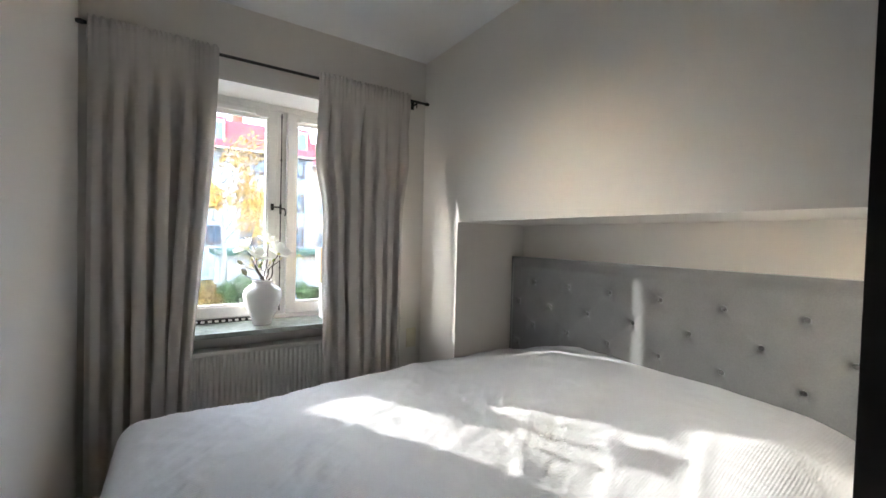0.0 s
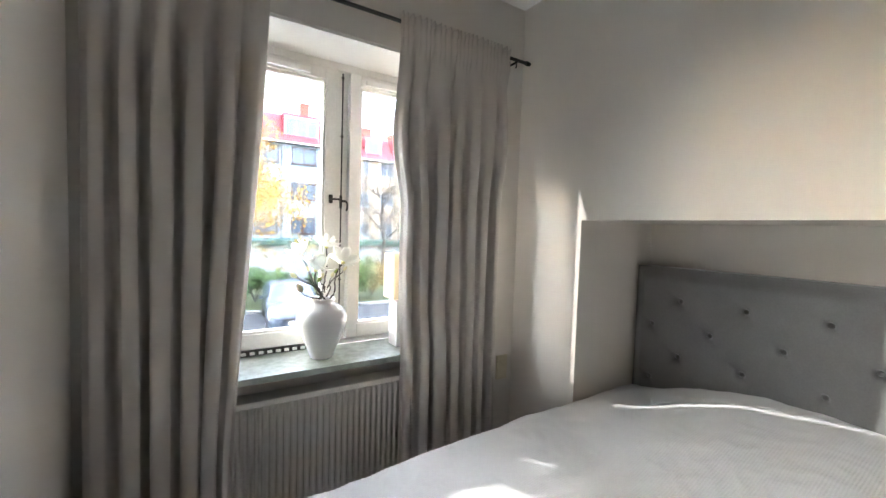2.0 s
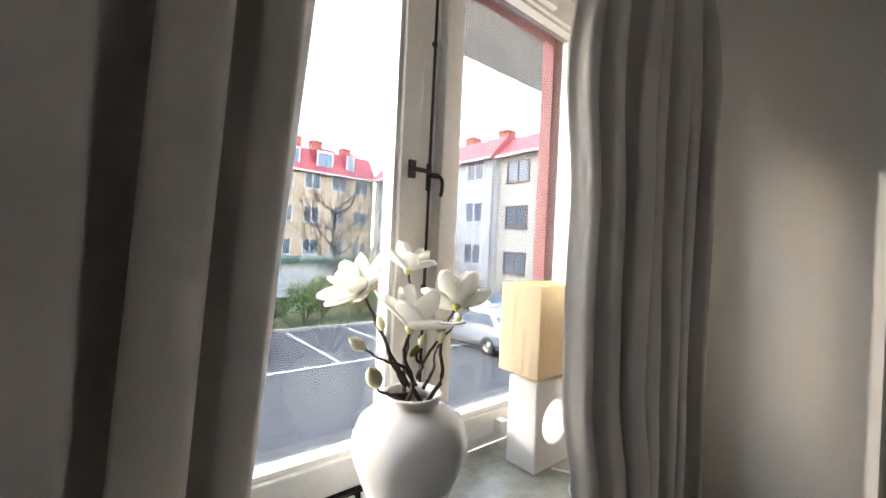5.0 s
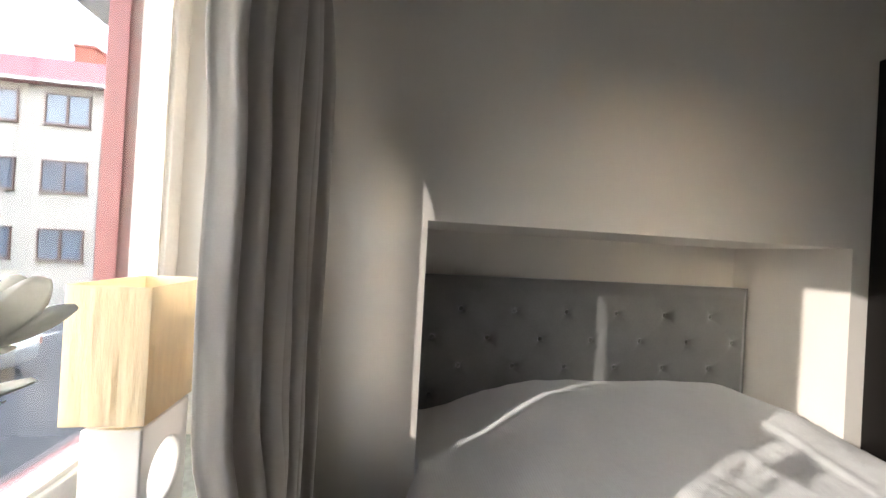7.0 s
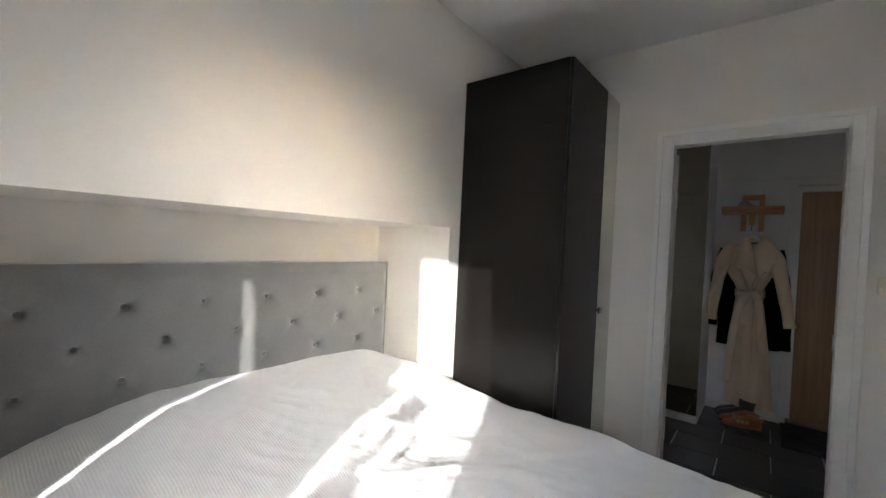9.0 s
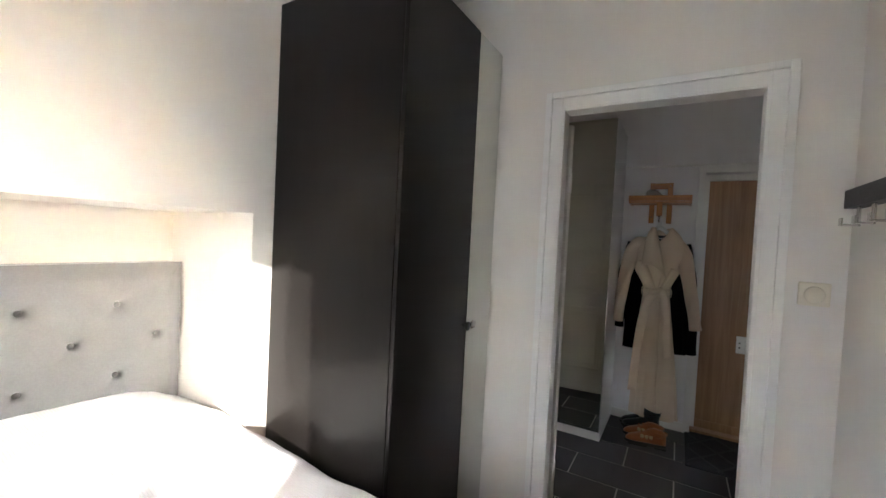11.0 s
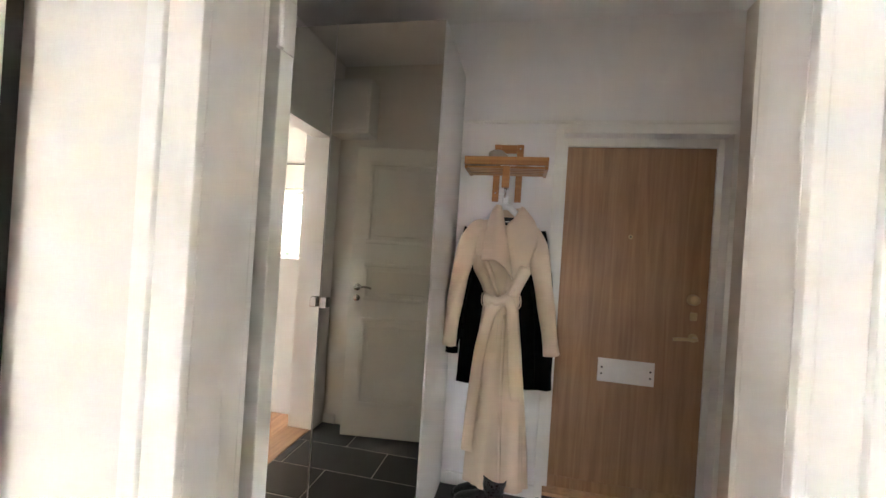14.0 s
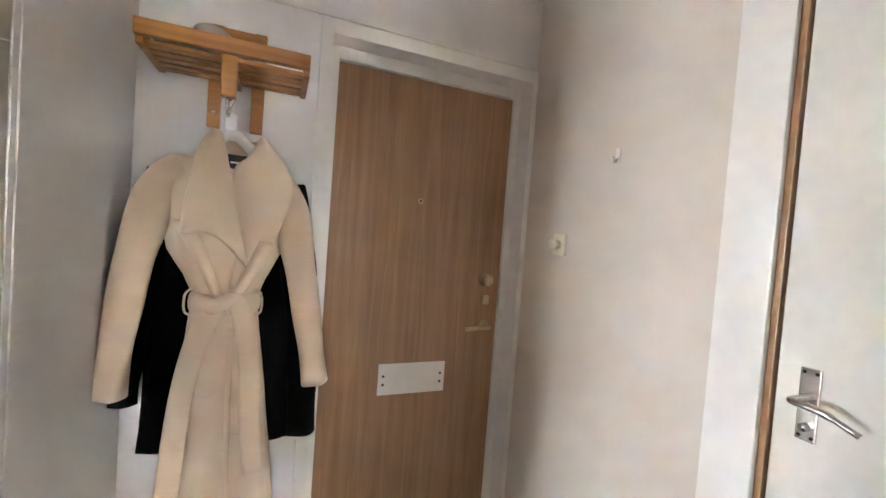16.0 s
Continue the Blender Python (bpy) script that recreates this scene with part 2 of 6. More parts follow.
# ---- mesh helpers ----
def box(bm, x0, x1, y0, y1, z0, z1, m=None):
    """An axis-aligned box added to bm; m turns or moves it."""
    got = bmesh.ops.create_cube(bm, size=1)["verts"]
    place = Matrix.Translation(((x0 + x1) / 2, (y0 + y1) / 2, (z0 + z1) / 2)) @ Matrix.Diagonal((abs(x1 - x0), abs(y1 - y0), abs(z1 - z0), 1))
    bmesh.ops.transform(bm, matrix=(m @ place) if m else place, verts=got)
    return got


def boxes(*rows, bevel=0.0, segments=2, m=None):
    bm = bmesh.new()
    for row in rows:
        box(bm, *row, m=m)
    if bevel:
        bmesh.ops.bevel(bm, geom=list(bm.edges), offset=bevel, segments=segments, affect="EDGES", profile=0.6)
    return bm


def lathe(profile, steps=32, m=None):
    """A turned shape from rows of (radius, height)."""
    bm = bmesh.new()
    rings = []
    for r, z in profile:
        rings.append([bm.verts.new((r * math.cos(a), r * math.sin(a), z)) for a in (2 * math.pi * i / steps for i in range(steps))])
    for a, b in zip(rings, rings[1:]):
        for i in range(steps):
            bm.faces.new((a[i], a[(i + 1) % steps], b[(i + 1) % steps], b[i]))
    if m:
        bmesh.ops.transform(bm, matrix=m, verts=bm.verts)
    return bm


def loft(rings, closed=True, caps=True):
    """A skin over rings of points."""
    bm = bmesh.new()
    rows = [[bm.verts.new(p) for p in ring] for ring in rings]
    n = len(rows[0])
    for a, b in zip(rows, rows[1:]):
        for i in range(n if closed else n - 1):
            bm.faces.new((a[i], a[(i + 1) % n], b[(i + 1) % n], b[i]))
    if closed and caps:
        bm.faces.new(rows[0][::-1])
        bm.faces.new(rows[-1])
    bmesh.ops.recalc_face_normals(bm, faces=bm.faces)
    return bm


def tube(points, radii, sides=10):
    """A round bar along points; radii is a number or one for each point."""
    points = [Vector(p) for p in points]
    if not isinstance(radii, (list, tuple)):
        radii = [radii] * len(points)
    radii = (list(radii) + [radii[-1]] * len(points))[:len(points)]
    rings = []
    for i, p in enumerate(points):
        d = (points[min(i + 1, len(points) - 1)] - points[max(i - 1, 0)]).normalized()
        ref = Vector((0, 0, 1)) if abs(d.z) < 0.9 else Vector((1, 0, 0))
        a = d.cross(ref).normalized()
        b = a.cross(d)
        rings.append([p + (a * math.cos(w) + b * math.sin(w)) * radii[i] for w in (2 * math.pi * k / sides for k in range(sides))])
    return loft(rings)


def merged(*parts_of):
    """Several bmeshes joined into one."""
    out = bmesh.new()
    for bm in parts_of:
        me = bpy.data.meshes.new("joint")
        bm.to_mesh(me)
        bm.free()
        out.from_mesh(me)
        bpy.data.meshes.remove(me)
    return out


def smooth_path(points, steps=6):
    """Catmull-Rom through the points."""
    p = [Vector(q) for q in points]
    p = [2 * p[0] - p[1]] + p + [2 * p[-1] - p[-2]]
    out = []
    for i in range(1, len(p) - 2):
        for k in range(steps):
            t = k / steps
            out.append(0.5 * ((2 * p[i]) + (p[i + 1] - p[i - 1]) * t + (2 * p[i - 1] - 5 * p[i] + 4 * p[i + 1] - p[i + 2]) * t * t
                              + (3 * p[i] - p[i - 1] - 3 * p[i + 1] + p[i + 2]) * t ** 3))
    return out + [p[-2]]


def finish(bm, name, mat, smooth):
    me = bpy.data.meshes.new(name)
    bmesh.ops.recalc_face_normals(bm, faces=bm.faces)
    bm.to_mesh(me)
    bm.free()
    me.materials.append(mat)
    if smooth:
        me.polygons.foreach_set("use_smooth", [True] * len(me.polygons))
    return me


def structure(name, bm, mat, label, category="", smooth=False):
    return tagged(new(name, finish(bm, name, mat, smooth)), label, category or name.split("_")[0], kind="structure")


def single(name, bm, mat, label, category, group="", smooth=False):
    """A thing that is one mesh."""
    return tagged(new(name, finish(bm, name, mat, smooth)), label, category, group)


def thing(name, at, label, category, group="", kind=""):
    ob = new(name)
    ob.empty_display_size = 0.1
    ob.location = at
    return tagged(ob, label, category, group, kind)


def part(name, bm, mat, parent, label="", smooth=False):
    """Links a bmesh, given in world metres, as one mesh under a thing or a part."""
    ob = new(name, finish(bm, name, mat, smooth))
    ob.parent = parent
    if parent.type == "EMPTY":
        ob.matrix_parent_inverse = Matrix.Translation(parent.location).inverted()
    return tagged(ob, label)


def shared(name, me, parent, m):
    """Another object on the same mesh, at m in world metres."""
    ob = new(name, me)
    ob.parent = parent
    if parent.type == "EMPTY":
        ob.matrix_parent_inverse = Matrix.Translation(parent.location).inverted()
    ob.matrix_basis = m
    return ob


def modify_thick(ob, t):
    mod = ob.modifiers.new("thick", "SOLIDIFY")
    mod.thickness, mod.offset = t, 0
    return ob


def step(a, b, v):
    t = min(max((v - a) / (b - a), 0.0), 1.0)
    return t * t * (3 - 2 * t)


# ---- structure: bedroom, hall, living room ----
CEIL = 2.77
WX0, WX1, WZ0, WZ1 = -1.74, -0.20, 0.845, 2.34     # window opening in the outer wall
structure("wall_north", boxes(
    (-2.2, WX0, 0, 0.48, -0.2, 3.0), (WX1, 1.70, 0, 0.48, -0.2, 3.0),
    (WX0, WX1, 0, 0.48, WZ1, 3.0), (WX0, WX1, 0.14, 0.48, -0.2, 0.80),
    (3.05, 5.2, 0, 0.48, -0.2, 3.0), (1.70, 3.05, 0, 0.48, -0.2, 1.05), (1.70, 3.05, 0, 0.48, 2.30, 3.0)),
    M_WALL, "outer wall painted warm greige with deep window reveals", "wall")
structure("wall_west", boxes((-2.2, -2.0, -3.36, 0, -0.2, 3.0)), M_WALL, "bedroom side wall painted warm greige", "wall")
structure("wall_east", boxes(
    (0, 0.2, -0.47, 0, 0, CEIL), (0, 0.74, -2.43, -0.47, 1.55, CEIL), (0.62, 0.74, -2.43, -0.47, 0, 1.55),
    (0.2, 0.74, -0.47, -0.0, 0, CEIL), (0, 0.2, -3.36, -2.43, 0, CEIL), (0.2, 0.74, -2.55, -2.43, 0, CEIL)),
    M_WALL, "greige bedroom wall with a recessed bed niche", "wall")
structure("wall_south", boxes(
    (-0.955, 0.1, -3.50, -3.36, 0, CEIL), (-2.68, -1.77, -3.50, -3.36, 0, CEIL), (-1.77, -0.955, -3.50, -3.36, 2.15, CEIL)),
    M_WALL, "greige partition wall with a door opening to the hall", "wall")
structure("wall_hall_east", boxes(
    (0.0, 0.2, -3.66, -3.50, 0, CEIL), (0.0, 0.14, -4.43, -3.66, 2.17, CEIL), (0.0, 0.14, -5.25, -4.43, 0, CEIL), (0.1, 0.2, -3.50, -3.36, 0, CEIL)),
    M_HALL, "white hall wall with a wide opening to the living room", "wall")
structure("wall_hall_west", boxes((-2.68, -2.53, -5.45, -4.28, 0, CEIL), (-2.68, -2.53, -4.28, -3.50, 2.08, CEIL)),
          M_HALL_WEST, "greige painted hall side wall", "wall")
structure("wall_hall_south", boxes(
    (-1.635, 0.14, -5.50, -5.25, 0, CEIL), (-2.53, -1.635, -5.50, -5.25, 2.11, CEIL), (-2.53, -2.505, -5.50, -5.25, 0, 2.11)),
    M_HALL, "white hall wall round the recessed entrance door", "wall")
structure("trim_hall", boxes((-2.528, -1.047, -5.25, -5.236, 2.164, 2.182), bevel=0.004), M_TRIM, "thin white painted ledge along the hall wall", "trim")
structure("wall_living_south", boxes((0.14, 5.2, -4.75, -4.60, 0, CEIL)), M_HALL, "plain white living room wall", "wall")
# its opening is made for the added side window
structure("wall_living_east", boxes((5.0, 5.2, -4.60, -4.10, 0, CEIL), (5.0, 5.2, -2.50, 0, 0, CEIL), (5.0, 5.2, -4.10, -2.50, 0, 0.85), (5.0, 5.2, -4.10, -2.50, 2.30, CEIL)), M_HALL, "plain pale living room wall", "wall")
structure("ceiling", boxes((-2.7, 5.2, -5.6, 0.0, CEIL, CEIL + 0.2)), M_CEIL, "smooth matt white ceiling", "ceiling")
structure("base_slab", boxes((-2.7, 5.2, -5.7, 0.48, -0.3, -0.02)), M_GROUT, "concrete slab beneath the floor coverings", "slab")

# window reveals and the stone sill
structure("window_reveal", boxes((WX0, WX0 + 0.012, 0.004, 0.30, WZ0, WZ1 - 0.012), (WX1 - 0.012, WX1, 0.004, 0.30, WZ0, WZ1 - 0.012), (WX0, WX1, 0.004, 0.30, WZ1 - 0.012, WZ1)),
          M_TRIM, "cream painted lining of the window reveal", "trim")


def casing(name, x0, x1, ztop, y, out, width, mat, label):
    """A stepped door casing on the wall plane y; out is the way it stands proud."""
    rows = []
    for a, b, d in ((0.0, 0.014, 0.016), (0.014, width - 0.03, 0.012), (width - 0.03, width, 0.020)):
        y1 = y + out * d
        rows += [(x0 - b, x0 - a, min(y, y1), max(y, y1), 0, ztop + b), (x1 + a, x1 + b, min(y, y1), max(y, y1), 0, ztop + b),
                 (x0 - a, x1 + a, min(y, y1), max(y, y1), ztop + a, ztop + b)]
    return structure(name, boxes(*rows, bevel=0.003), mat, label, "trim")


DX0, DX1, DZ = -1.737, -0.987, 2.115
casing("trim_bedroom_door", DX0, DX1, DZ, -3.36, 1, 0.093, M_TRIM, "white glossy stepped door casing on the bedroom side")
casing("trim_bedroom_door_hall", -1.76, -0.965, DZ + 0.024, -3.50, -1, 0.08, M_TRIM, "white glossy stepped door casing on the hall side")
structure("door_frame", boxes(
    (-1.77, DX0, -3.43, -3.36, 0, DZ + 0.03), (DX1, -0.955, -3.43, -3.36, 0, DZ + 0.03), (DX0, DX1, -3.43, -3.36, DZ, DZ + 0.03),
    (-1.77, -1.760, -3.50, -3.43, 0, DZ + 0.033), (-0.965, -0.955, -3.50, -3.43, 0, DZ + 0.033), (-1.760, -0.965, -3.50, -3.43, DZ + 0.024, DZ + 0.033),
    (-1.76, -0.965, -3.49, -3.37, -0.02, 0.012), bevel=0.0015),
    M_TRIM, "white painted door lining with stops and threshold", "trim")
structure("baseboard", boxes(
    (-2.0, -1.985, -3.34, -0.001, 0, 0.07), (-1.985, DX0 - 0.094, -3.36, -3.345, 0, 0.07), (DX1 + 0.094, -0.001, -3.36, -3.345, 0, 0.07),
    (-0.015, 0, -3.34, -2.44, 0, 0.07), (-2.0 + 0.016, -1.76, -0.015, 0, 0, 0.07), (-0.18, -0.001, -0.015, 0, 0, 0.07),
    (-1.05, -1.60, -5.25, -5.238, 0, 0.075), (-2.53, -2.518, -5.236, -4.34, 0, 0.07), (-0.1, 0, -3.512, -3.50, 0, 0.07), bevel=0.003),
    M_TRIM, "low white painted skirting board", "baseboard")


# ---- bedroom window ----
window = thing("window_1", (-0.97, 0.33, 0.845), "white painted double casement window with worn red outside", "window", kind="structure")
FY0, FY1 = 0.30, 0.40
part("window_frame", boxes(
    (WX0, WX0 + 0.045, FY0, FY1, 0.845, 2.335), (WX1 - 0.045, WX1, FY0, FY1, 0.845, 2.335),
    (WX0 + 0.045, WX1 - 0.045, FY0, FY1, 2.29, 2.335), (WX0 + 0.045, WX1 - 0.045, FY0, FY1, 0.845, 0.872),
    (-1.005, -0.945, FY0 + 0.012, FY1, 0.872, 2.29), bevel=0.004), M_WINDOW, window)


def casement(x0, x1, label):
    w, z0, z1 = 0.058, 0.876, 2.286
    sash = part("sash", boxes(
        (x0, x0 + w, FY0 - 0.012, FY1 - 0.03, z0, z1), (x1 - w, x1, FY0 - 0.012, FY1 - 0.03, z0, z1),
        (x0 + w, x1 - w, FY0 - 0.012, FY1 - 0.03, z1 - w, z1), (x0 + w, x1 - w, FY0 - 0.012, FY1 - 0.03, z0, z0 + w + 0.015), bevel=0.004), M_WINDOW, window, label)
    part("glazing_bead", boxes(
        (x0 + w, x0 + w + 0.012, FY0 + 0.0, FY0 + 0.03, z0 + w + 0.015, z1 - w), (x1 - w - 0.012, x1 - w, FY0, FY0 + 0.03, z0 + w + 0.015, z1 - w),
        (x0 + w + 0.012, x1 - w - 0.012, FY0, FY0 + 0.03, z1 - w - 0.012, z1 - w), (x0 + w + 0.012, x1 - w - 0.012, FY0, FY0 + 0.03, z0 + w + 0.015, z0 + w + 0.027)),
        M_WINDOW, sash)
    pane = part("pane", boxes((x0 + w - 0.002, x1 - w + 0.002, 0.345, 0.349, z0 + w + 0.01, z1 - w + 0.004)), M_DIM_GLASS, sash)
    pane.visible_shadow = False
    return sash


casement(WX0 + 0.05, -1.010, "left-hung white sash with one tall pane")
casement(-0.940, WX1 - 0.05, "right-hung white sash with one tall pane")
part("outer_frame", boxes(
    (WX0 + 0.02, WX0 + 0.07, 0.405, 0.46, 0.86, 2.31), (WX1 - 0.115, WX1 - 0.06, 0.405, 0.46, 0.86, 2.31), (-1.0, -0.95, 0.405, 0.45, 0.86, 2.31),
    (WX0 + 0.07, WX1 - 0.115, 0.405, 0.46, 2.265, 2.31), (WX0 + 0.07, WX1 - 0.115, 0.405, 0.46, 0.86, 0.90), bevel=0.004), M_WINRED, window, "red painted outer frame")
plate = part("latch_plate", boxes((-0.991, -0.977, 0.282, 0.289, 1.575, 1.645), bevel=0.003), M_DARKMETAL, window, "dark bronze espagnolette plate")
part("latch_handle", merged(boxes((-0.988, -0.962, 0.264, 0.283, 1.608, 1.620), bevel=0.004),
                            tube(smooth_path([(-0.964, 0.268, 1.614), (-0.957, 0.264, 1.603), (-0.956, 0.264, 1.58), (-0.960, 0.264, 1.562)]), [0.0048] * 18 + [0.004], 8)), M_DARKMETAL, window, "curved dark handle", smooth=True)
part("latch_keep", boxes((-1.048, -1.028, 0.279, 0.289, 1.60, 1.645), (-1.045, -0.99, 0.268, 0.281, 1.617, 1.627), bevel=0.003), M_DARKMETAL, window)
for z in (1.0, 1.2, 1.95, 2.25, 1.33):
    part("bolt", lathe([(0, 0), (0.007, 0), (0.008, 0.006), (0.004, 0.01), (0, 0.01)], 10, pose(-0.984, 0.289, z, 90, 0, 0)), M_DARKMETAL, window)
part("bolt_rod", tube([(-0.984, 0.283, 0.90), (-0.984, 0.283, 2.27)], 0.004, 8), M_DARKMETAL, window)
part("roller_bracket", boxes((-1.60, -1.15, 0.262, 0.284, 2.235, 2.262), (-0.86, -0.50, 0.262, 0.284, 2.235, 2.262), bevel=0.004), M_TRIM, window, "cream curtain track on the head")
vent = part("vent_strip", boxes((-1.66, -1.03, 0.276, 0.297, 0.848, 0.872), bevel=0.002), M_DARKMETAL, window, "dark slotted air vent below the sash")
for i in range(16):
    part("vent_slot", boxes((-1.65 + i * 0.039, -1.628 + i * 0.039, 0.270, 0.278, 0.853, 0.867), bevel=0.002), M_TRIM, vent)
part("stay_hook", merged(boxes((-0.69, -0.66, 0.255, 0.289, 0.885, 0.925), bevel=0.003), tube([(-0.675, 0.26, 0.905), (-0.60, 0.262, 0.903), (-0.575, 0.262, 0.90)], 0.004, 8)), M_WHITE, window, "white stay hook")
structure("window_sill", boxes((WX0 - 0.02, WX1 + 0.02, -0.018, 0.30, 0.815, 0.845), bevel=0.004), M_STONE, "grey-green polished stone window sill", "sill")

# living room window, and an unseen side window added to light the hall
added_window3 = thing("added_window_3", (5.1, -3.3, 0.85), "unseen white framed window added in the living room side wall to light the hall", "window", kind="structure")
part("window_frame", boxes((5.10, 5.17, -4.10, -4.03, 0.85, 2.30), (5.10, 5.17, -2.57, -2.50, 0.85, 2.30), (5.10, 5.17, -4.03, -2.57, 2.23, 2.30), (5.10, 5.17, -4.03, -2.57, 0.85, 0.92), bevel=0.004), M_WINDOW, added_window3)
side_pane = part("pane", boxes((5.13, 5.134, -4.04, -2.56, 0.91, 2.24)), M_DIM_GLASS, added_window3)
window2 = thing("window_2", (2.3, 0.2, 1.05), "white framed living room window with daylight", "window", kind="structure")
part("window_frame", boxes((1.70, 1.78, 0.2, 0.28, 1.05, 2.30), (2.97, 3.05, 0.2, 0.28, 1.05, 2.30), (1.78, 2.97, 0.2, 0.28, 2.22, 2.30), (1.78, 2.97, 0.2, 0.28, 1.05, 1.13), bevel=0.004), M_WINDOW, window2)
part("pane", boxes((1.77, 2.98, 0.235, 0.239, 1.12, 2.23)), M_DIM_GLASS, window2)
part("window_sill", boxes((1.66, 3.09, -0.12, 0.2, 1.02, 1.05), bevel=0.004), M_WHITE, window2)


# ---- bedroom things ----
def radiator():
    r = thing("radiator", (-0.97, 0.06, 0.12), "cream enamelled panel radiator below the window sill", "radiator")
    x0, x1, z0, z1 = -1.66, -0.28, 0.14, 0.735
    n = 46
    bm = bmesh.new()
    cols = []
    for i in range(n * 4 + 1):
        x = x0 + 0.02 + (x1 - x0 - 0.04) * i / (n * 4)
        k = i % 4
        y = 0.012 + (0.010 if k in (2, 3) else 0.0)
        cols.append([bm.verts.new((x, y + 0.012, z0 + 0.02)), bm.verts.new((x, y, z0 + 0.045)), bm.verts.new((x, y, z1 - 0.05)), bm.verts.new((x, 0.024, z1 - 0.025))])
    for a, b in zip(cols, cols[1:]):
        for j in range(3):
            bm.faces.new((a[j], b[j], b[j + 1], a[j + 1]))
    part("front_panel", bm, M_RADIATOR, r, "fluted front panel")
    part("body", boxes((x0, x1, 0.026, 0.10, z0, z1 - 0.026), bevel=0.006), M_RADIATOR, r)
    part("top_grille", boxes((x0 - 0.004, x1 + 0.004, -0.004, 0.105, z1 - 0.026, z1), bevel=0.008), M_RADIATOR, r)
    part("pipe", tube([(x1 - 0.04, 0.06, 0.145), (x1 - 0.04, 0.06, 0.0)], 0.009), M_RADIATOR, r)
    for x in (x0 + 0.2, x1 - 0.2):
        part("wall_bracket", boxes((x - 0.015, x + 0.015, 0.10, 0.14, 0.2, 0.6)), M_RADIATOR, r)


radiator()


def curtain(name, top, bottom, folds, seed, lean, label, span=(0.0, 1.0), slant=0.0):
    """A gathered rod-pocket curtain from (x0, x1) at the rod to (x0, x1) at the floor."""
    rng = random.Random(seed)
    widths = [rng.uniform(0.6, 1.5) for _ in range(folds)]
    total = sum(widths)
    edges = [0.0]
    for w in widths:
        edges.append(edges[-1] + w / total)
    depths = [rng.uniform(0.55, 1.25) for _ in range(folds)]
    drift = [rng.uniform(-1, 1) for _ in range(folds)]
    nu, nz = folds * 18, 46
    bm = bmesh.new()
    rows = []
    for j in range(nz + 1):
        v = j / nz
        z = 2.474 - v * 2.458
        row = []
        for i in range(nu + 1):
            u = i / nu
            k = min(int(np.searchsorted(edges, u, side="right")) - 1, folds - 1)
            f = (u - edges[k]) / (edges[k + 1] - edges[k])
            a, b = top[0] + (top[1] - top[0]) * u, bottom[0] + (bottom[1] - bottom[0]) * u
            s = step(span[0], span[1], v)
            x = a + ((bottom[0] - top[0]) * (1 - u) ** 3 + (bottom[1] - top[1]) * u ** 3) * s + 0.012 * drift[k] * math.sin(v * 5 + k) * math.sin(math.pi * u)
            amp = 0.012 + 0.036 * step(0.02, 0.25, v)
            wave = 1 - 2 * abs(math.sin(math.pi * (f + 0.06 * math.sin(3 * v + k)))) ** 0.8
            gather = step(0.035, 0.13, v)
            y = -0.082 + 0.007 * gather - lean * step(0.1, 1.0, v) + amp * depths[k] * wave * gather
            x += 0.016 * depths[k] * math.sin(4 * math.pi * f) * step(0.05, 0.3, v) * math.sin(math.pi * u) ** 0.5
            if v < 0.06:
                y -= 0.007 * (1 + math.sin(u * folds * 21 + 2 * math.sin(u * 23))) * (0.55 + 0.45 * math.cos(v * 130))
            y += 0.010 * noise.noise((x * 7, seed, z * 2.2))
            inward = slant * step(0.06, 0.3, v) * (0.6 + 0.4 * step(0.86, 1.08, z))
            y += 0.085 * (1 - u) ** 1.5 * inward
            if slant:
                y -= (1 - step(0.0, 0.10, u)) * amp * depths[k] * wave * gather * 0.8
            row.append(bm.verts.new((x, min(y, -0.022 + 0.036 * inward * step(0.86, 1.05, z) if v > 0.06 else -0.079), z + (0.006 * math.sin(u * folds * 21 + 2 * math.sin(u * 23)) if j == 0 else 0))))
        rows.append(row)
    for a, b in zip(rows, rows[1:]):
        for i in range(nu):
            bm.faces.new((a[i], a[i + 1], b[i + 1], b[i]))
    ob = single(name, bm, M_CURTAIN, label, "curtain", "bedroom window curtains", smooth=True)
    return modify_thick(ob, 0.003)


curtain("curtain", (-1.955, -1.395), (-1.965, -1.535), 6, 5, 0.005, "taupe grey woven curtain gathered beside the window")
curtain("curtain", (-0.835, -0.175), (-0.768, -0.226), 7, 11, 0.012, "taupe grey woven curtain hanging over the window edge", (0.19, 0.37), 1.0)
rod = thing("curtain_rod", (-1.0, -0.06, 2.44), "thin black metal curtain rod above the window", "curtain rod")
part("rod", tube([(-1.97, -0.066, 2.44), (-0.04, -0.066, 2.44)], 0.009, 12), M_BLACKROD, rod, smooth=True)
for x, s in ((-1.97, -1), (-0.04, 1)):
    part("finial", lathe([(0, 0), (0.012, 0.0), (0.013, 0.012), (0.010, 0.03), (0, 0.031)], 12, pose(x, -0.066, 2.44, 0, 90 * s, 0)), M_BLACKROD, rod, smooth=True)
for x in (-1.90, -0.115):
    part("bracket", merged(boxes((x - 0.012, x + 0.012, -0.006, -0.0, 2.40, 2.455), (x - 0.005, x + 0.005, -0.075, -0.004, 2.42, 2.43), bevel=0.002),
                           tube([(x, -0.066, 2.426), (x, -0.072, 2.41), (x, -0.066, 2.395)], 0.004, 6)), M_BLACKROD, rod)

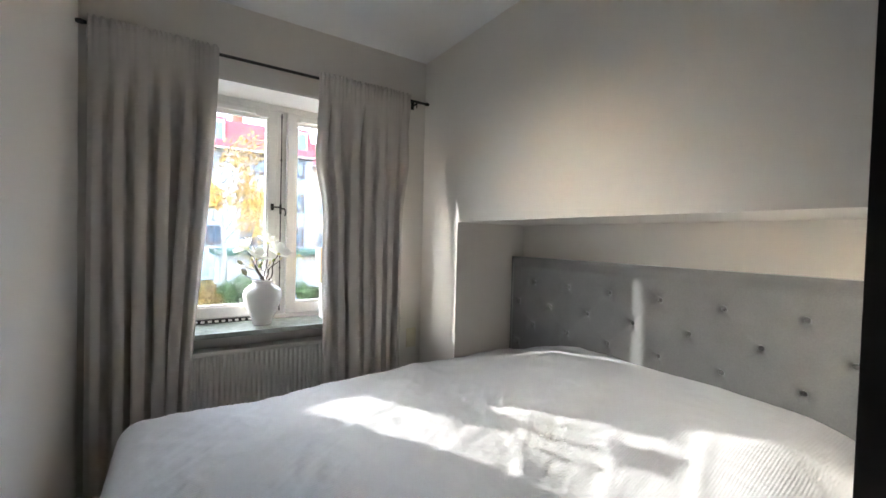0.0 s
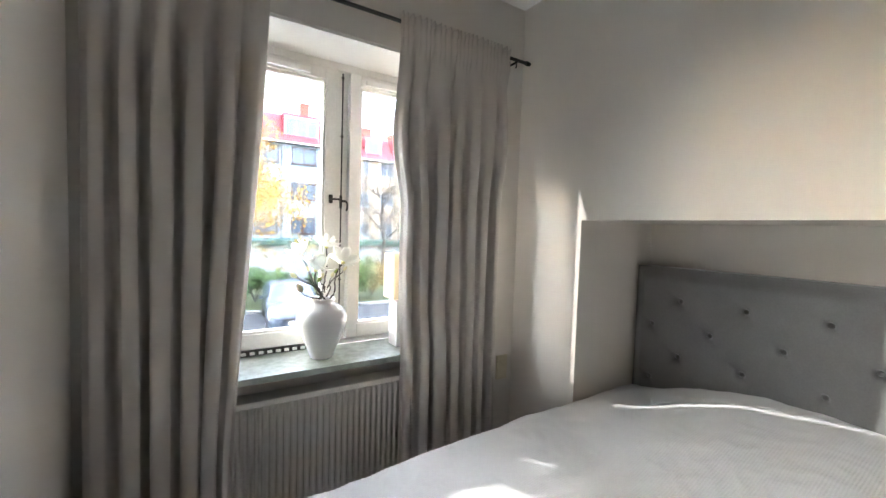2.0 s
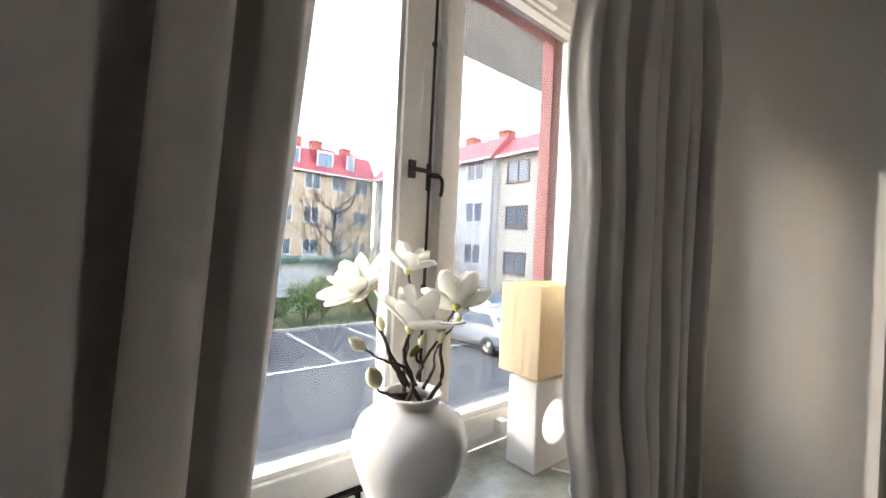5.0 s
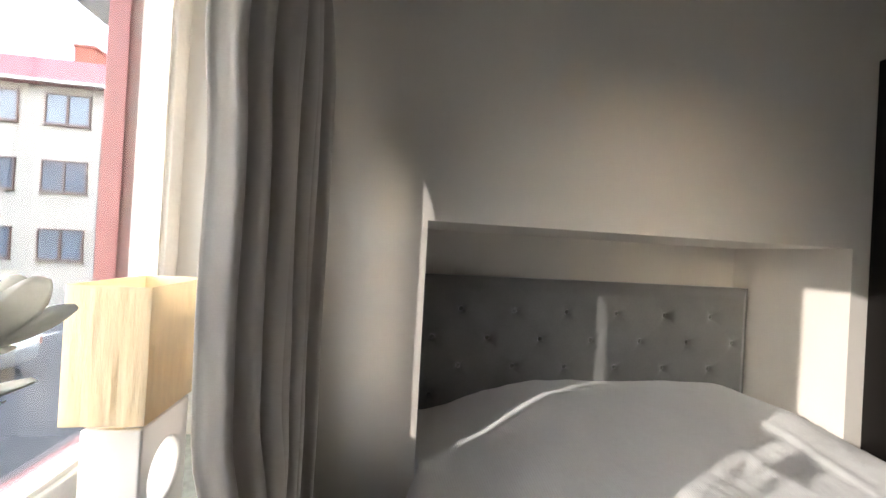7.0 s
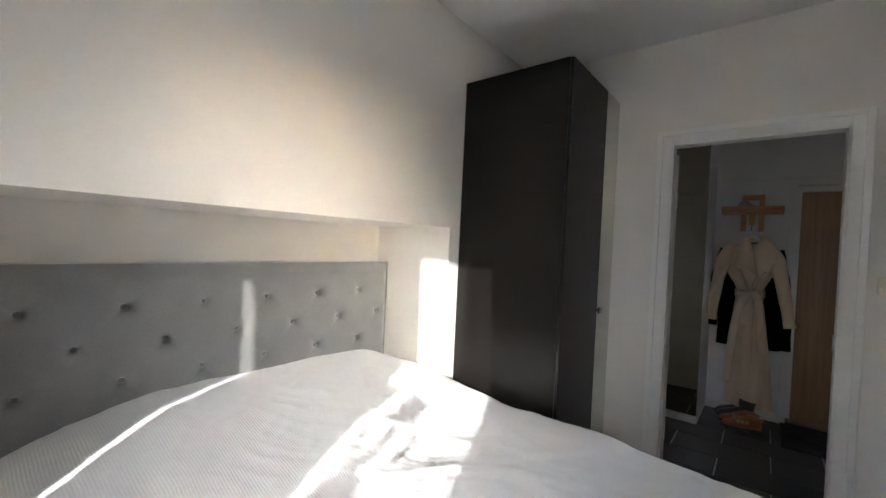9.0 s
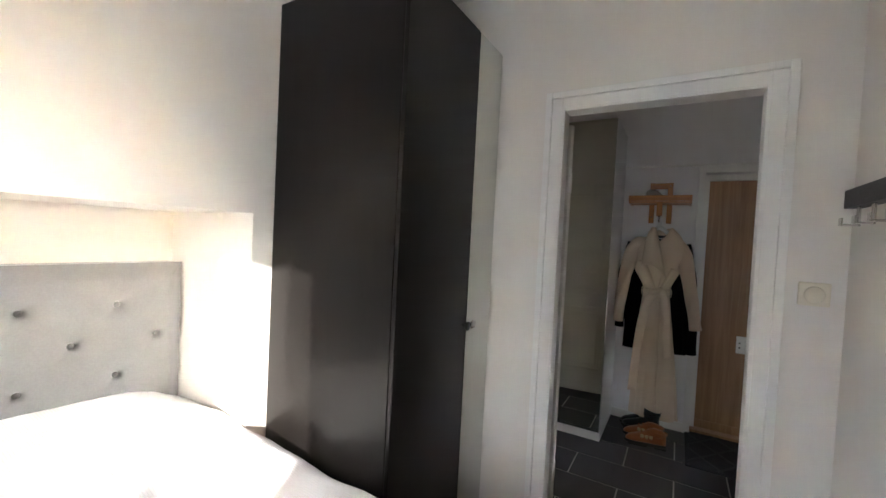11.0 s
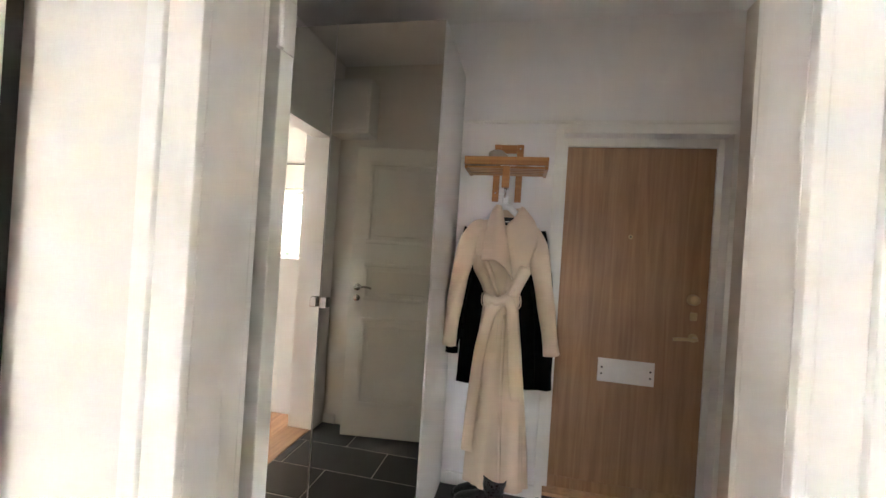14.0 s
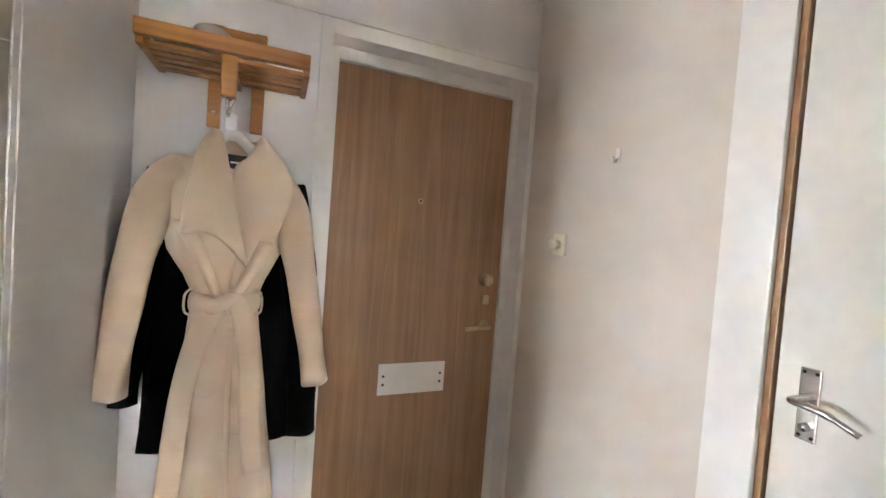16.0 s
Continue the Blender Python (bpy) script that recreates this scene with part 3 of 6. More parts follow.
# headboard with diamond buttons
HB_Y0, HB_Y1, HB_Z0, HB_Z1, HB_X = -2.415, -0.478, 0.12, 1.318, 0.465
BUTTONS = []
for r in range(6):
    z = 1.148 - 0.146 * r
    y = -0.723 if r % 2 == 0 else -0.579
    while y > -2.36:
        BUTTONS.append((y, z))
        y -= 0.2888


def headboard_depth(y, z):
    """How far the padded front stands back from its fullest point."""
    d = 0.0
    edge = min(y - HB_Y0, HB_Y1 - y, HB_Z1 - z)
    d += 0.035 * (1 - step(0.0, 0.07, edge))
    for by, bz in BUTTONS:
        r = math.hypot(y - by, z - bz)
        if r < 0.16:
            d += 0.026 * math.exp(-(r / 0.0135) ** 4) + 0.016 * math.exp(-(r / 0.033) ** 2)
            ay, az = y - by, z - bz
            for sy, sz in ((0.1444, 0.146), (0.1444, -0.146)):
                n = math.hypot(sy, sz)
                off = abs(ay * sz - az * sy) / n
                d += 0.0045 * math.exp(-(off / 0.010) ** 2) * math.exp(-(r / 0.055) ** 2)
    return d


headboard = thing("headboard", (0.55, -1.44, 0), "tall grey velvet headboard with diamond button tufting in the niche", "headboard")
bm = bmesh.new()
NY, NZ = 300, 190
grid = []
for j in range(NZ + 1):
    z = HB_Z0 + (HB_Z1 - HB_Z0) * j / NZ
    grid.append([bm.verts.new((HB_X + headboard_depth(y, z), y, z)) for y in (HB_Y0 + (HB_Y1 - HB_Y0) * i / NY for i in range(NY + 1))])
for a, b in zip(grid, grid[1:]):
    for i in range(NY):
        bm.faces.new((a[i], a[i + 1], b[i + 1], b[i]))
part("tufted_front", bm, M_VELVET, headboard, smooth=True)
part("back_panel", boxes((HB_X + 0.032, 0.612, HB_Y0 + 0.002, HB_Y1 - 0.002, 0.05, HB_Z1 - 0.002), bevel=0.012, segments=3), M_VELVET, headboard)
for by, bz in BUTTONS:
    part("button", lathe([(0, 0.006), (0.006, 0.0052), (0.0105, 0.002), (0.0105, -0.004), (0, -0.004)], 10, pose(HB_X + 0.030, by, bz, 0, -90, 0)), M_VELVET, headboard, smooth=True)
for y in (-0.8, -2.1):
    part("leg", boxes((0.54, 0.60, y - 0.03, y + 0.03, 0, 0.06)), M_BLACKBROWN, headboard)

# bed
BX0, BY0, BY1 = -1.56, -2.42, -0.52
bed = thing("bed", (-0.5, -1.47, 0), "wide double bed with white fitted sheet", "bed")
part("base", boxes((BX0, 0.47, BY0, BY1, 0.12, 0.34), bevel=0.02), M_VELVET, bed, "grey upholstered box base")
part("mattress", boxes((BX0, 0.47, BY0, BY1, 0.341, 0.545), bevel=0.04, segments=4), M_SHEET, bed)
for x in (BX0 + 0.12, 0.35):
    for y in (BY0 + 0.12, BY1 - 0.12):
        part("leg", lathe([(0, 0), (0.025, 0), (0.03, 0.13), (0, 0.13)], 12, pose(x, y, 0)), M_BLACKBROWN, bed)


def drape(s, e0, e1, r):
    """Where cloth lies at arc length s over edges e0 < e1: the flat place and the drop."""
    if s > e1:
        d, e, sign = s - e1, e1, 1
    elif s < e0:
        d, e, sign = e0 - s, e0, -1
    else:
        return s, 0.0
    q = r * math.pi / 2
    if d < q:
        a = d / r
        return e + sign * r * math.sin(a), r * (1 - math.cos(a))
    return e + sign * (r + 0.02 * step(q, q + 0.3, d)), r + d - q


def duvet_height(x, y):
    """The lie of the duvet's top."""
    h = 0.625
    side = step(-0.44, -1.15, y) * (0.25 + 0.75 * step(-2.55, -2.15, y))
    h += (0.135 * step(-0.42, 0.16, x) + 0.03 * step(0.05, 0.4, x)) * side
    h -= 0.022 * step(-0.8, -1.45, x)
    h += 0.03 * math.exp(-((x + 0.55) / 0.5) ** 2 - ((y + 1.3) / 0.6) ** 2)
    h -= 0.02 * math.exp(-((x + 0.45) / 0.12) ** 2) * side
    h += 0.030 * noise.noise((x * 1.4 + 3, y * 1.4, 0.3)) + 0.013 * noise.noise((x * 3.7, y * 3.1, 4.0))
    # creases fanning from the foot and across
    c = 0.0
    for k, (cx, cy, ang, ln, dep, wid) in enumerate(((-0.9, -1.55, 0.5, 0.55, 0.014, 0.03), (-0.7, -1.75, 0.75, 0.5, 0.016, 0.028), (-0.45, -1.9, 0.35, 0.45, 0.012, 0.03),
                                                     (-0.95, -1.1, -0.3, 0.5, 0.012, 0.035), (-0.3, -1.45, 1.1, 0.45, 0.012, 0.035), (-1.1, -1.9, 0.15, 0.5, 0.014, 0.035),
                                                     (-0.15, -2.1, 0.6, 0.35, 0.012, 0.025), (-0.5, -0.95, 0.2, 0.5, 0.010, 0.04), (-0.85, -2.05, 0.9, 0.4, 0.012, 0.025),
                                                     (-1.2, -1.35, 0.8, 0.4, 0.011, 0.03))):
        ax, ay = x - cx, y - cy
        along, off = ax * math.cos(ang) + ay * math.sin(ang), -ax * math.sin(ang) + ay * math.cos(ang)
        off += 0.05 * math.sin(along * 5 + k)
        c += 0.42 * dep * math.exp(-(along / ln) ** 2 * 2) * (math.exp(-(off / wid) ** 2) - 0.6 * math.exp(-((off - wid * 1.8) / wid) ** 2))
    ridge = abs(noise.noise((x * 5.2 + 9, y * 4.4, 1.7)))
    fine = abs(noise.noise((x * 13, y * 11, 7.7)))
    # long shallow wrinkles drawn from the foot towards the headboard
    u, v = x * 0.80 + y * 0.60, -x * 0.60 + y * 0.80
    v += 0.06 * noise.noise((x * 2.3, y * 2.3, 5.0))
    wrinkle = 0.5 - abs(noise.noise((u * 2.2 + 2, v * 13, 2.2))) - 0.5 * abs(noise.noise((u * 4.0, v * 26, 8.1)))
    patch = step(-0.15, 0.35, noise.noise((x * 1.7 + 6, y * 1.7, 3.3)))
    return h + c + 0.012 * (0.25 - ridge) + 0.005 * (0.25 - fine) + 0.007 * wrinkle * (0.35 + 0.65 * patch)


bm = bmesh.new()
NX, NYD = 300, 300
rows = []
for i in range(NX + 1):
    sx = -1.59 - 0.52 + (0.475 + 1.59 + 0.52) * i / NX
    px, dx = drape(sx, -1.675, 9, 0.12)
    row = []
    for j in range(NYD + 1):
        sy = -2.42 - 0.40 + (1.90 + 0.80) * j / NYD
        py, dy = drape(sy, -2.40, -0.54, 0.10)
        if px > -0.10:
            k = step(-0.10, 0.0, px)
            py = py + (min(max(py, -2.412), -0.488) - py) * k
            dy *= 1 - 0.55 * k
        drop = max(dx, dy) + 0.35 * min(dx, dy)
        z = duvet_height(px, py) - drop
        hang = step(0.08, 0.3, drop)
        wob = 0.022 * hang * math.sin(sx * 9 + sy * 11 + 2 * noise.noise((sx * 2, sy * 2, 0)))
        qx = px - (wob if dx > dy else 0)
        qy = py + (wob if dy >= dx and px < -0.1 else 0)
        row.append(bm.verts.new((qx, qy, max(z, 0.21 + 0.02 * math.sin(sx * 7 + sy * 6)))))
    rows.append(row)
for a, b in zip(rows, rows[1:]):
    for j in range(NYD):
        bm.faces.new((a[j], a[j + 1], b[j + 1], b[j]))
duvet = single("duvet", bm, M_DUVET, "rumpled white seersucker duvet spread over the bed", "duvet", smooth=True)
modify_thick(duvet, 0.012)


def pillow(y):
    rings = []
    for i in range(13):
        v = -1 + 2 * i / 12
        w = (1 - abs(v) ** 4) ** 0.5
        rings.append([(0.28 + 0.2 * math.copysign(abs(math.cos(a)) ** 0.6, math.cos(a)) * (0.85 + 0.15 * w), y + 0.36 * v, 0.615 + 0.065 * w * math.sin(a)) for a in (2 * math.pi * k / 24 for k in range(24))])
    return single("pillow", loft(rings), M_SHEET, "white pillow hidden beneath the duvet", "pillow", "pillows on the bed", smooth=True)


pillow(-1.06)
pillow(-1.92)

# socket by the window
socket = thing("wall_socket", (-0.08, 0, 0.68), "white double wall socket low beside the curtain", "socket")
part("plate", boxes((-0.122, -0.042, -0.012, 0.0, 0.60, 0.745), bevel=0.005), M_PLASTIC, socket)
for z in (0.637, 0.708):
    part("outlet", lathe([(0.0, -0.004), (0.012, -0.004), (0.019, 0.004), (0.023, 0.004), (0.023, 0.0)], 20, pose(-0.082, -0.012, z, 90, 0, 0)), M_PLASTIC, socket)
    for s in (-1, 1):
        part("pin_hole", lathe([(0, 0), (0.0025, 0), (0.0025, 0.001), (0, 0.001)], 8, pose(-0.082 + 0.007 * s, -0.0085, z, 90, 0, 0)), M_BLACKROD, socket)

# vase with magnolia
VX, VY, VZ = -1.115, 0.135, 0.846
vase = single("vase", merged(lathe([(0, 0), (0.052, 0), (0.057, 0.006), (0.056, 0.012), (0.075, 0.06), (0.104, 0.13), (0.118, 0.175), (0.118, 0.205), (0.105, 0.235), (0.078, 0.255),
                                    (0.059, 0.264), (0.055, 0.270), (0.060, 0.281), (0.062, 0.286), (0.058, 0.289), (0.053, 0.284), (0.050, 0.268), (0.06, 0.255)], 48, pose(VX, VY, VZ))),
              M_CERAMIC, "glossy white ceramic urn vase on the sill", "vase", smooth=True)
magnolia = thing("magnolia_branches", (VX, VY, VZ + 0.255), "artificial magnolia branches with white blossoms in the vase", "flowers")
part("foam_plug", lathe([(0, 0.262), (0.049, 0.262), (0.05, 0.255), (0, 0.25)], 24, pose(VX, VY, VZ)), M_SOIL, magnolia)
rngf = random.Random(3)
TIPS = [  # blossoms: place relative to the vase mouth, tilt, size
    ((-0.085, 0.075, 0.225), (-42, -22), 0.080), ((0.045, 0.10, 0.265), (8, 12), 0.074), ((-0.045, -0.045, 0.165), (18, -8), 0.094), ((0.092, -0.02, 0.195), (26, 34), 0.084)]


def petal(length, width, curl, bend):
    """A cupped petal as a thin shell along +z."""
    rows = []
    for i in range(9):
        v = i / 8
        w = width * (math.sin(math.pi * min(v * 0.86 + 0.07, 1)) ** 0.7)
        out = bend * length * math.sin(v * math.pi * 0.62) + 0.25 * length * v * v * curl
        zz = length * (v - 0.16 * curl * v * v)
        rows.append([(w * c, out + 0.32 * w * (c * c) * -1, zz + 0.10 * w * (1 - abs(c)) * v) for c in (-1, -0.66, -0.33, 0, 0.33, 0.66, 1)])
    bm = loft(rows, closed=False)
    return bm


def blossom(at, tilt, size, seed):
    r = random.Random(seed)
    base = Matrix.Translation(Vector(at)) @ pose(0, 0, 0, tilt[0], tilt[1], r.uniform(0, 90))
    for ring, count, open_by, scale in ((0, 4, 8, 0.9), (1, 7, 34, 1.0)):
        for k in range(count):
            bm = petal(size * scale * r.uniform(0.92, 1.08), size * 0.29 * r.uniform(0.85, 1.12), 0.3 + 0.5 * ring * r.uniform(0.5, 1.3), 0.30)
            m = base @ pose(0, 0, 0, 0, 0, 360 * k / count + 30 * ring + r.uniform(-9, 9)) @ pose(0, 0.006, 0, -open_by + r.uniform(-9, 9), 0, 0)
            bmesh.ops.transform(bm, matrix=m, verts=bm.verts)
            ob = part("petal", bm, M_PETAL, magnolia, smooth=True)
            modify_thick(ob, 0.0012)
    part("flower_heart", lathe([(0, -0.012), (0.007, -0.008), (0.011, 0.0), (0.009, 0.02), (0.004, 0.032), (0, 0.034)], 12, base), M_PETALBASE, magnolia, "yellow-green flower heart", smooth=True)


def branch(points, r0, r1, name="branch"):
    pts = smooth_path(points, 5)
    pts = [p + Vector((rngf.uniform(-1, 1), rngf.uniform(-1, 1), rngf.uniform(-1, 1))) * 0.0016 for p in pts]
    n = len(pts)
    return part(name, tube(pts, [r0 + (r1 - r0) * i / (n - 1) for i in range(n)], 7), M_TWIG, magnolia, smooth=True)


MO = Vector((VX, VY, VZ + 0.265))
for i, (tip, tilt, size) in enumerate(TIPS):
    t = Vector(tip)
    foot = Vector((0.025 * math.cos(i * 1.7), 0.025 * math.sin(i * 1.7), -0.005))
    bend1 = foot.lerp(t, 0.30) + Vector((rngf.uniform(-0.02, 0.02), rngf.uniform(-0.02, 0.02), 0.0))
    bend2 = foot.lerp(t, 0.66) + Vector((rngf.uniform(-0.022, 0.022), rngf.uniform(-0.02, 0.02), 0.0))
    branch([MO + foot, MO + bend1, MO + bend2, MO + t], 0.0052, 0.0028)
    blossom(MO + t, tilt, size, 20 + i)
SIDE = [((-0.005, 0.0, 0.02), (-0.055, -0.01, 0.03), (-0.095, -0.03, 0.05), (-0.105, -0.035, 0.065)), ((0.0, -0.01, 0.04), (-0.05, -0.03, 0.09), (-0.09, -0.02, 0.105), (-0.125, -0.015, 0.13)),
        ((0.01, 0.0, 0.05), (0.0, -0.03, 0.085), (-0.02, -0.035, 0.10), (-0.015, -0.04, 0.125)), ((0.02, 0.01, 0.06), (0.05, 0.0, 0.11), (0.085, -0.005, 0.135), (0.10, -0.01, 0.155)),
        ((-0.01, 0.01, 0.03), (-0.035, 0.03, 0.08), (-0.055, 0.02, 0.12), (-0.06, 0.03, 0.15)), ((0.015, -0.015, 0.03), (0.03, -0.03, 0.07), (0.02, -0.04, 0.10), (0.03, -0.045, 0.13))]
for i, pts in enumerate(SIDE):
    pts = [MO + Vector(p) for p in pts]
    branch(pts, 0.004, 0.0018, "twig")
    s = (1.35, 1.0, 0.75, 0.65, 0.8, 0.7)[i]
    d = (pts[-1] - pts[-2]).normalized()
    turn = d.to_track_quat("Z", "Y").to_matrix().to_4x4()
    part("bud", lathe([(0, -0.004), (0.006 * s, 0.0), (0.0105 * s, 0.009 * s), (0.0115 * s, 0.016 * s), (0.008 * s, 0.027 * s), (0.002, 0.035 * s), (0, 0.036 * s)], 12, Matrix.Translation(pts[-1]) @ turn), M_BUD, magnolia, smooth=True)
for p in ((-0.03, -0.03, 0.105), (0.0, 0.02, 0.15), (0.06, 0.0, 0.14)):
    bm = petal(0.028, 0.009, 0.6, 0.3)
    bmesh.ops.transform(bm, matrix=Matrix.Translation(MO + Vector(p)) @ pose(0, 0, 0, 50, 20, 120 * p[0] * 100), verts=bm.verts)
    modify_thick(part("leaf", bm, M_LEAFGREEN, magnolia, smooth=True), 0.001)

# table lamp on the sill
lamp = thing("table_lamp", (-0.68, 0.16, 0.845), "white ceramic block lamp with cream paper shade on the sill", "lamp")
bm = bmesh.new()
rad, cx, cz, NH = 0.060, -0.638, 0.970, 40
x0, x1, y0, y1, z0, z1 = -0.728, -0.548, 0.107, 0.207, 0.846, 1.088


def block_ring(y):
    outer, inner = [], []
    for k in range(NH):
        a = 2 * math.pi * k / NH
        c, s = math.cos(a), math.sin(a)
        inner.append((cx + rad * c, y, cz + rad * s))
        fx = (x1 - cx) / c if c > 1e-6 else (x0 - cx) / c if c < -1e-6 else 1e9
        fz = (z1 - cz) / s if s > 1e-6 else (z0 - cz) / s if s < -1e-6 else 1e9
        f = min(fx, fz)
        outer.append((cx + f * c, y, cz + f * s))
    for corner in ((x0, z0), (x0, z1), (x1, z0), (x1, z1)):
        best = min(range(NH), key=lambda k: math.hypot(outer[k][0] - corner[0], outer[k][2] - corner[1]))
        outer[best] = (corner[0], y, corner[1])
    return [[bm.verts.new(p) for p in loop] for loop in (outer, inner)]


(o0, i0), (o1, i1) = block_ring(y0), block_ring(y1)
for k in range(NH):
    j = (k + 1) % NH
    bm.faces.new((o0[k], o0[j], i0[j], i0[k]))
    bm.faces.new((o1[k], i1[k], i1[j], o1[j]))
    bm.faces.new((o0[k], o1[k], o1[j], o0[j]))
    bm.faces.new((i0[k], i0[j], i1[j], i1[k]))
base_ob = part("base", bm, M_CERAMIC, lamp, "glossy white ceramic block with a round hole")
bev = base_ob.modifiers.new("bevel", "BEVEL")
bev.width, bev.segments, bev.limit_method, bev.angle_limit = 0.005, 3, "ANGLE", radians(50)
sx0, sx1, sy0, sy1, sz0, sz1, st = -0.753, -0.523, 0.092, 0.222, 1.105, 1.345, 0.003
shade_rows = []
for j in range(13):
    z = sz0 + (sz1 - sz0) * j / 12
    ring = []
    for a, b in (((sx0, sy0), (sx1, sy0)), ((sx1, sy0), (sx1, sy1)), ((sx1, sy1), (sx0, sy1)), ((sx0, sy1), (sx0, sy0))):
        for k in range(12):
            f = k / 12
            px, py = a[0] + (b[0] - a[0]) * f, a[1] + (b[1] - a[1]) * f
            n = 0.0022 * noise.noise((px * 60, py * 60, z * 9)) * (1 if 0 < k else 0.2)
            ring.append((px + n, py + n, z))
    shade_rows.append(ring)
modify_thick(part("shade", loft(shade_rows, caps=False), M_SHADE, lamp, "cream crinkled paper box shade"), st)
part("stem", tube([(-0.638, 0.157, 1.085), (-0.638, 0.157, 1.15)], 0.012, 12), M_METAL, lamp)
part("spider", boxes((-0.752, -0.524, 0.154, 0.160, 1.15, 1.154), (-0.641, -0.635, 0.094, 0.220, 1.15, 1.154)), M_METAL, lamp)
bulb = part("bulb", lathe([(0, 0), (0.013, 0.0), (0.014, 0.025), (0.03, 0.06), (0.028, 0.085), (0.012, 0.102), (0, 0.104)], 20, pose(-0.638, 0.157, 1.154)), M_CERAMIC, lamp, smooth=True)
cord = single("lamp_cord", tube(smooth_path([(-0.66, 0.10, 0.849), (-0.64, 0.05, 0.849), (-0.70, 0.02, 0.849), (-0.73, -0.004, 0.849), (-0.735, -0.022, 0.83), (-0.735, -0.024, 0.70)]), 0.0025, 6), M_WHITE, "thin white lamp cord over the sill edge", "cord", smooth=True)

# black-brown wardrobe with one mirror door
wardrobe = thing("wardrobe", (-0.33, -2.93, 0), "tall black-brown wardrobe with a mirror door beside the niche", "wardrobe")
part("body", boxes((-0.646, -0.003, -3.352, -2.522, 0.0, 2.425), bevel=0.002), M_BLACKBROWN, wardrobe)
door_a = part("door", boxes((-0.664, -0.648, -3.058, -2.524, 0.07, 2.422), bevel=0.002), M_BLACKBROWN, wardrobe, "plain black-brown door")
door_b = part("mirror_door", boxes((-0.661, -0.648, -3.320, -3.062, 0.07, 2.422), bevel=0.001), M_BLACKBROWN, wardrobe, "narrow mirrored door")
part("mirror", boxes((-0.6645, -0.6615, -3.318, -3.064, 0.072, 2.42)), M_MIRROR, door_b, "silver mirror glass")


def knob(x, y, z, parent, mat):
    return part("knob", merged(lathe([(0.006, 0), (0.006, 0.018), (0.019, 0.020), (0.021, 0.024), (0.019, 0.028), (0, 0.029)], 20, pose(x, y, z, 0, -90, 0))), mat, parent, "small round knob", smooth=True)


knob(-0.664, -3.035, 1.098, door_a, M_DARKMETAL)
knob(-0.6645, -3.086, 1.098, door_b, M_METAL)

# switch and hook rail
switch = thing("light_switch", (-1.913, -3.36, 1.345), "ivory square rotary light switch by the door", "switch")
part("plate", boxes((-1.958, -1.868, -3.36, -3.345, 1.31, 1.395), bevel=0.006), M_PLASTIC, switch)
part("rocker", lathe([(0, 0.012), (0.026, 0.011), (0.029, 0.006), (0.03, 0.0)], 28, pose(-1.913, -3.345, 1.352, -90, 0, 0)), M_PLASTIC, switch, smooth=True)
rail = thing("hook_rail", (-1.99, -2.95, 1.68), "black wooden wall rail with steel coat hooks", "hook rail")
part("board", boxes((-1.999, -1.955, -3.28, -2.43, 1.655, 1.715), bevel=0.002), M_BLACKROD, rail)
for i in range(7):
    y = -3.19 + 0.115 * i
    part("hook", merged(boxes((-1.972, -1.966, y - 0.011, y + 0.011, 1.592, 1.655), (-1.972, -1.925, y - 0.011, y + 0.011, 1.592, 1.598), (-1.931, -1.925, y - 0.011, y + 0.011, 1.598, 1.617), bevel=0.001)), M_METAL, rail, "flat steel hook")


# ---- hall things ----
def panel_door(name, w, h, t, mat, label, rows):
    """A panelled leaf in its own space: hinge edge at x = 0, foot at z = 0, faces at y = 0 and y = -t."""
    d = thing(name, (0, 0, 0), label, "door")
    bm = boxes((0, w, -t, 0, 0, h), bevel=0.003)
    part("leaf", bm, mat, d)
    for z0, z1 in rows:
        for side, y in ((1, 0.0), (-1, -t)):
            ya, yb = (y, y + 0.011) if side > 0 else (y - 0.011, y)
            x0, x1, m = 0.105, w - 0.105, 0.026
            part("panel_moulding", boxes((x0, x1, ya, yb, z1 - m, z1), (x0, x1, ya, yb, z0, z0 + m), (x0, x0 + m, ya, yb, z0 + m, z1 - m), (x1 - m, x1, ya, yb, z0 + m, z1 - m), bevel=0.005), mat, d)
            part("panel", boxes((x0 + 0.055, x1 - 0.055, ya if side < 0 else y, yb if side > 0 else y, z0 + 0.055, z1 - 0.055), bevel=0.005), mat, d)
    return d


leaf = panel_door("door_2", 0.762, 2.095, 0.038, M_DOORWHITE, "white three-panel bedroom door standing open against the hall wall", ((0.23, 0.86), (0.99, 1.26), (1.40, 1.99)))
for side in (1, -1):
    y = 0.0 if side > 0 else -0.038
    part("rosette", lathe([(0, 0), (0.026, 0), (0.025, 0.008), (0, 0.008)], 24, pose(0.70, y, 1.08, -90 * side, 0, 0)), M_METAL, leaf, smooth=True)
    part("key_plate", lathe([(0, 0), (0.024, 0), (0.023, 0.006), (0, 0.006)], 24, pose(0.70, y, 1.00, -90 * side, 0, 0)), M_METAL, leaf, smooth=True)
    part("handle", tube(smooth_path([(0.70, y, 1.08), (0.70, y + side * 0.045, 1.08), (0.68, y + side * 0.052, 1.082), (0.63, y + side * 0.052, 1.088), (0.585, y + side * 0.05, 1.08)]), 0.008, 10), M_METAL, leaf, smooth=True)
for z in (0.28, 1.80):
    part("hinge", merged(tube([(-0.004, 0.006, z - 0.05), (-0.004, 0.006, z + 0.05)], 0.007, 10), boxes((-0.003, 0.0, -0.034, 0.004, z - 0.05, z + 0.05))), M_TRIM, leaf)
